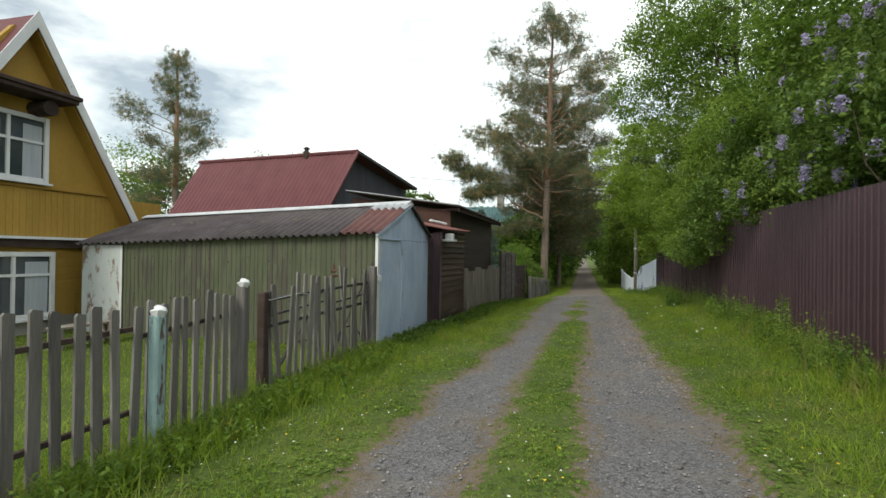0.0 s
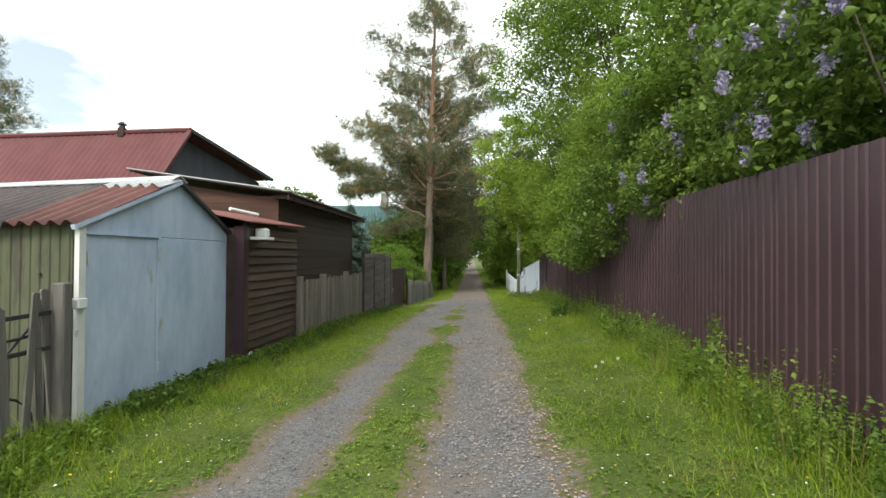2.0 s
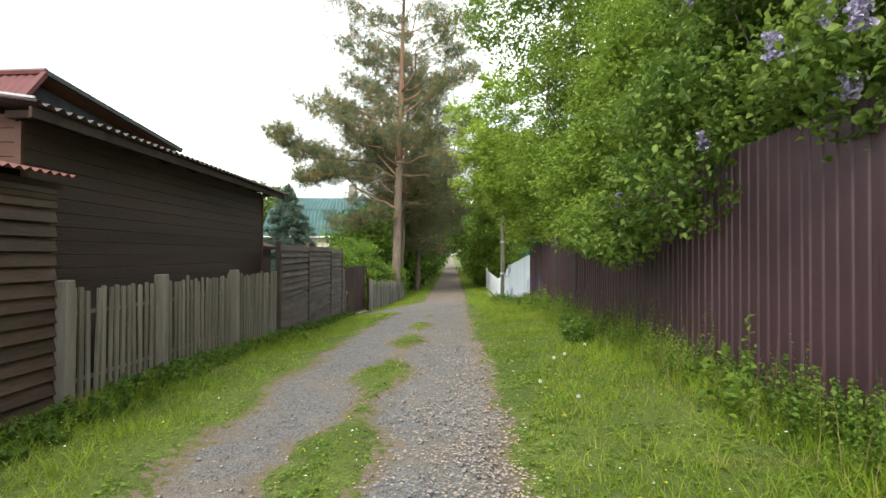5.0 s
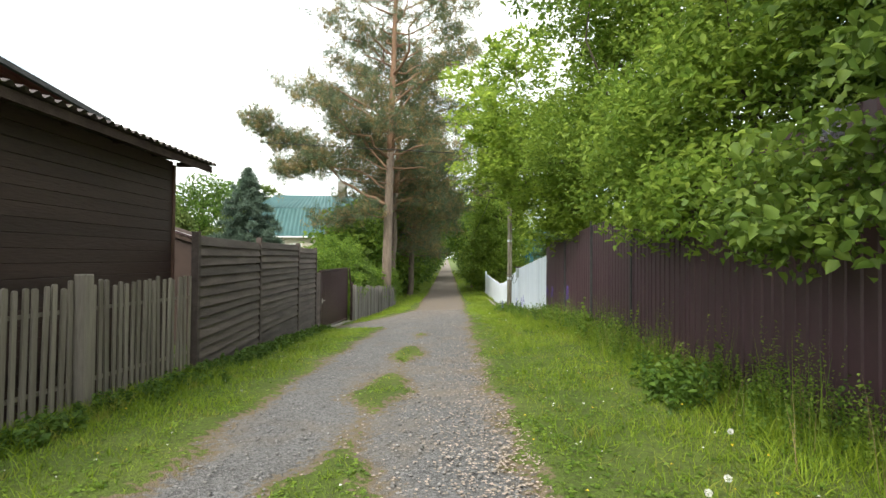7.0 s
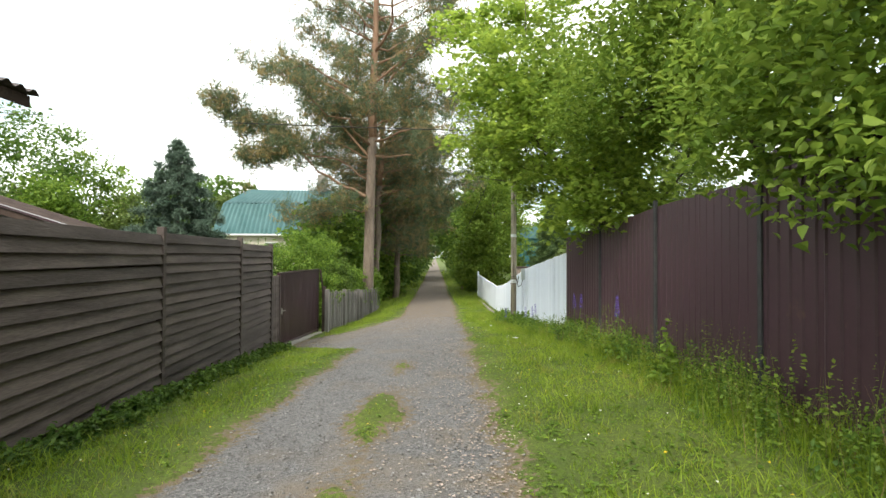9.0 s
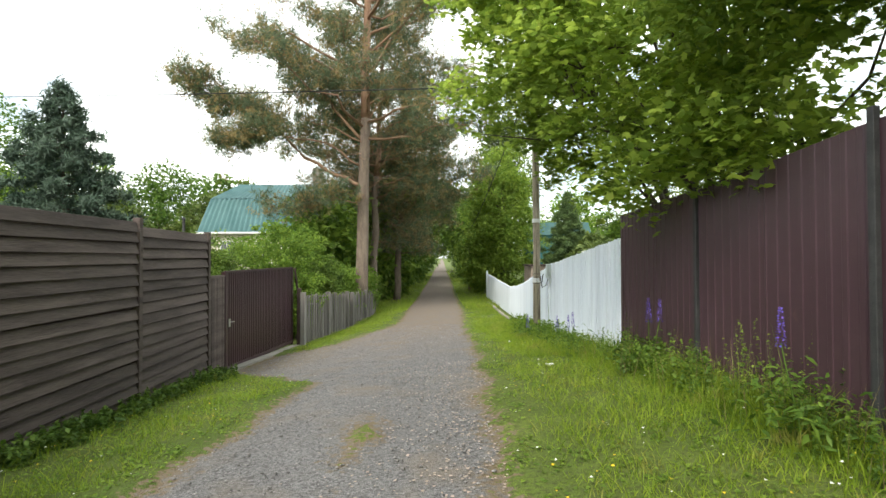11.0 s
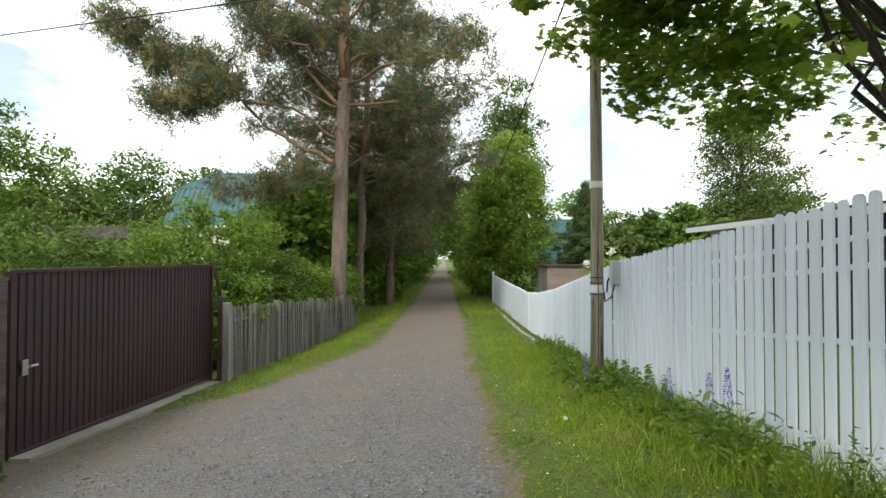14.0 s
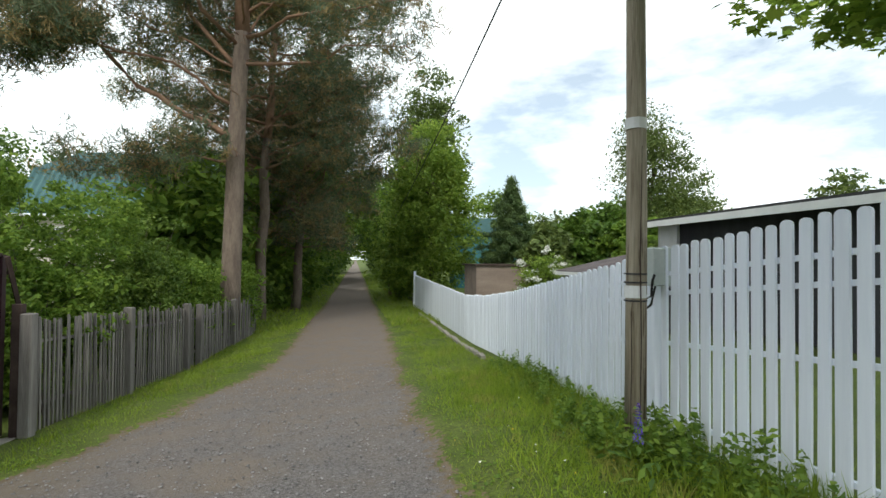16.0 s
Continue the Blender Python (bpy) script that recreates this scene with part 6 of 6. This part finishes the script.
yy = 1 + 27 * rs.random(190)
weeds("nettles and tall weeds against the brown fence", [(float(fx(q)) - .06 - abs(rs.normal()) * .2, q) for q in yy], .036, .44, "leaf", rs, 120)
yy = 1 + 27 * rs.random(70)
weeds("dark nettles against the brown fence", [(float(fx(q)) - .08 - abs(rs.normal()) * .17, q) for q in yy], .05, .5, "leaf_dark", rs, 80)
yy = 1 + 27 * rs.random(34)
weeds("bright tall willowherb by the brown fence", [(float(fx(q)) - .12 - abs(rs.normal()) * .2, q) for q in yy], .026, .8, "leaf_bright", rs, 120)
yy = 8.6 + 20.8 * rs.random(290)
weeds("low dark weeds at the foot of the board fences", [(float(np.interp(q, [8, 11, 11.6, 20, 30], [-3.25, -3.2, -2.95, -2.95, -3.55])) + abs(rs.normal()) * .16, q) for q in yy], .065, .2, "leaf_dark", rs, 70)
yy = .8 + 7.2 * rs.random(150)
weeds("leafy weeds along the grey pickets", [(-3.2 + abs(rs.normal()) * .16, q) for q in yy], .05, .27, "leaf", rs, 50)
yy = 28.2 + 8 * rs.random(55)
weeds("weeds along the white fence and pole", [(3.0 + rs.normal() * .16, q) for q in yy], .055, .34, "leaf", rs, 50)
weeds("leafy clump in the verge by the brown fence", [(2.75, 17.1), (2.9, 17.4), (2.7, 17.5), (2.85, 17.9), (3.05, 25.8), (3.2, 26.0)], .075, .42, "leaf_dark", rs, 170)
weeds("leafy green clump at the foot of the pole", [(2.75, 31.2), (2.95, 31.0), (3.1, 31.3), (2.65, 31.5), (3.15, 30.5), (2.7, 32.2)], .07, .42, "leaf", rs, 150)
weeds("tall yellow-green goldenrod by the brown fence", [(2.72, 7.2), (2.8, 7.6), (2.7, 8.0), (2.82, 8.4), (2.85, 10.6), (2.95, 11.2), (3.1, 19.4), (3.15, 20.0)], .045, .75, "leaf_bright", rs, 100)
weeds("tall broad-leaved weeds by the brown fence", [(2.85, 9.2), (2.9, 13.0), (3.1, 21.5)], .09, .75, "leaf", rs, 90)
n = 700
x, y = scatter(n * 3, -3.4, 3.4, 1, 34, rs)
k = gravel(x, y) < -.08
x, y = x[k], y[k]
pt = np.stack([x, y, gz(x, y) + rs.uniform(.05, .13, len(x))], 1)
tagged(new("buttercups", leaf_mesh("buttercups", pt[: len(pt) // 2], .022, "flower_yellow", rs, .8, .95)), "small yellow flowers in the verge", "flowers", kind="stuff")
tagged(new("daisies", leaf_mesh("daisies", pt[len(pt) // 2:], .022, "flower_white", rs, .8, .95)), "small white flowers in the verge", "flowers", kind="stuff")
# small plants all over the verges
xx, q = scatter(14000, -3.3, 3.4, .6, 34, rs)
k = (gravel(xx, q) < -.05) & (xx < fx(q))
pc = np.stack([xx[k], q[k], gz(xx[k], q[k]) + .03], 1)
pc = (pc[:, None, :] + rs.normal(size=(len(pc), 7, 3)) * np.array([.04, .04, .015])).reshape(-1, 3)
tagged(new("clover", leaf_mesh("clover", pc, .038, "leaf", rs, .8, .8)), "clover and dandelion leaves in the verge", "weeds", kind="stuff")


def lupin(x, y, h, n=3):
    top = thing("lupin", "violet lupin spikes above fingered leaves", "flower", x, y, g(x, y))
    r = np.random.default_rng(int(x * 100 + y * 10))
    bm = bmesh.new()
    pts = []
    for k in range(n):
        q = Vector((r.normal() * .13, r.normal() * .13, h * r.uniform(.75, 1)))
        limb(bm, (0, 0, 0), q, .008, .005, r, .03, 3, 5)
        a = np.linspace(0, 1, 90)
        pts.append(np.stack([q.x + np.cos(a * 90) * .035 * (1 - a * .7), q.y + np.sin(a * 90) * .035 * (1 - a * .7), q.z - .03 + a * .28], 1))
    part("stem", bm, "leaf_dark", top)
    f = new("flower_spike", leaf_mesh("flower_spike", np.concatenate(pts), .018, "lupin", r, .2, .8))
    f.parent = top
    tagged(f, kind="stuff")
    l = new("leaves", leaf_mesh("leaves", r.normal(size=(240, 3)) * np.array([.22, .22, .1]) + np.array([0, 0, h * .35]), .11, "leaf_dark", r, .6, .3))
    l.parent = top
    tagged(l, kind="stuff")


for a in ((3.25, 25.9, .78, 2), (2.8, 31.0, .3, 1), (3.2, 23.1, .75, 1), (3.12, 28.6, .5, 2), (3.05, 29.4, .4, 1)):
    lupin(*a)


def stones():
    n = 60000
    x, y = scatter(n, -3.3, 2.0, 1.2, 38, rs, 1.15)
    G = gravel(x, y)
    k = G > rs.uniform(-.05, .15, n)
    x, y = x[k], y[k]
    n = len(x)
    s = .005 + (.014 + .008 * np.exp(-((y - 14) / 5) ** 2) * (x > .2)) * rs.random(n) ** 3.2
    base = np.array([[1, 0, 0], [0, 1, 0], [-1, 0, 0], [0, -1, 0], [0, 0, 1], [0, 0, -1.0]])
    v = base[None] * (s[:, None, None] * rs.uniform(.6, 1.4, (n, 6, 1))) * np.array([1, 1, .45])
    a = rs.uniform(0, 6.28, n)
    c_, s_ = np.cos(a)[:, None], np.sin(a)[:, None]
    v = np.stack([v[..., 0] * c_ - v[..., 1] * s_, v[..., 0] * s_ + v[..., 1] * c_, v[..., 2]], -1)
    v += np.stack([x, y, gz(x, y) + .006 + s * .3], 1)[:, None]
    t = np.array([[0, 1, 4], [1, 2, 4], [2, 3, 4], [3, 0, 4], [1, 0, 5], [2, 1, 5], [3, 2, 5], [0, 3, 5]])
    f = (np.arange(n)[:, None, None] * 6 + t).reshape(-1, 3)
    tagged(new("gravel_stones", mesh_np("gravel_stones", v.reshape(-1, 3), f, "stone")), "loose grey gravel on the wheel tracks", "gravel", kind="stuff")


stones()


def petals():
    n = 15000
    y = 6 + 22 * rs.random(n)
    x = np.where(rs.random(n) < .6, 1.0 + rs.normal(size=n) * .22, .55 + rs.normal(size=n) * .4)
    k = (gravel(x, y) > -.12) & (rs.random(n) < .25 + .75 * np.exp(-((y - 13) / 6) ** 2))
    p = np.stack([x[k], y[k], gz(x[k], y[k]) + .022], 1)
    tagged(new("petals", leaf_mesh("petals", p, .024, "petal", rs, .9, .9, .1)), "pale fallen petals scattered on the gravel", "petals", kind="stuff")


def dandelion(x, y, h):
    top = thing("dandelion", "white dandelion clock on a thin stalk", "flower", x, y, g(x, y))
    part("stalk", tube(bmesh.new(), [(0, 0, 0), (.01, 0, h * .5), (.02, .01, h)], .003, 4), "leaf", top)
    r = np.random.default_rng(int(1000 * x))
    d = r.normal(size=(160, 3))
    d = d / np.linalg.norm(d, axis=1)[:, None] * .024 + np.array([.02, .01, h])
    d = (d - np.array([.02, .01, h])) * .7 + np.array([.02, .01, h])
    hd = new("seed_head", leaf_mesh("seed_head", d, .011, "flower_white", r, 0, .5))
    hd.parent = top
    tagged(hd, kind="stuff")


petals()
for a in ((1.9, 15.0, .22), (2.05, 15.1, .24), (1.6, 14.2, .14), (2.5, 15.9, .2), (1.9, 9.8, .22), (2.0, 9.9, .25), (2.3, 10.3, .2), (1.85, 13.6, .12), (2.0, 29.5, .15)):
    dandelion(*a)

tree_at("snowball_bush", "bush with white flower clusters behind the white fence", 8.4, 48.7, [(8.45, 48.7, .25, 1.0, .95, .95), (8.3, 48.6, -.7, 1.0, .9, .9)], (.04, 1.0), 5000, .12, "leaf_bright", seed=301, category="bush", trunks=3, clump=.22, limbs=8)
rs = np.random.default_rng(9)
q, c = blob_points(rs, [(8.45, 48.65, .3, 1.04, 1.0, .98)], 1500, .12, clumps=26, shell=.95)
tagged(new("flower_clusters", leaf_mesh("flower_clusters", q, .09, "flower_white", rs, .5, .8)), "white flower clusters on the garden bush", "flowers", kind="stuff")
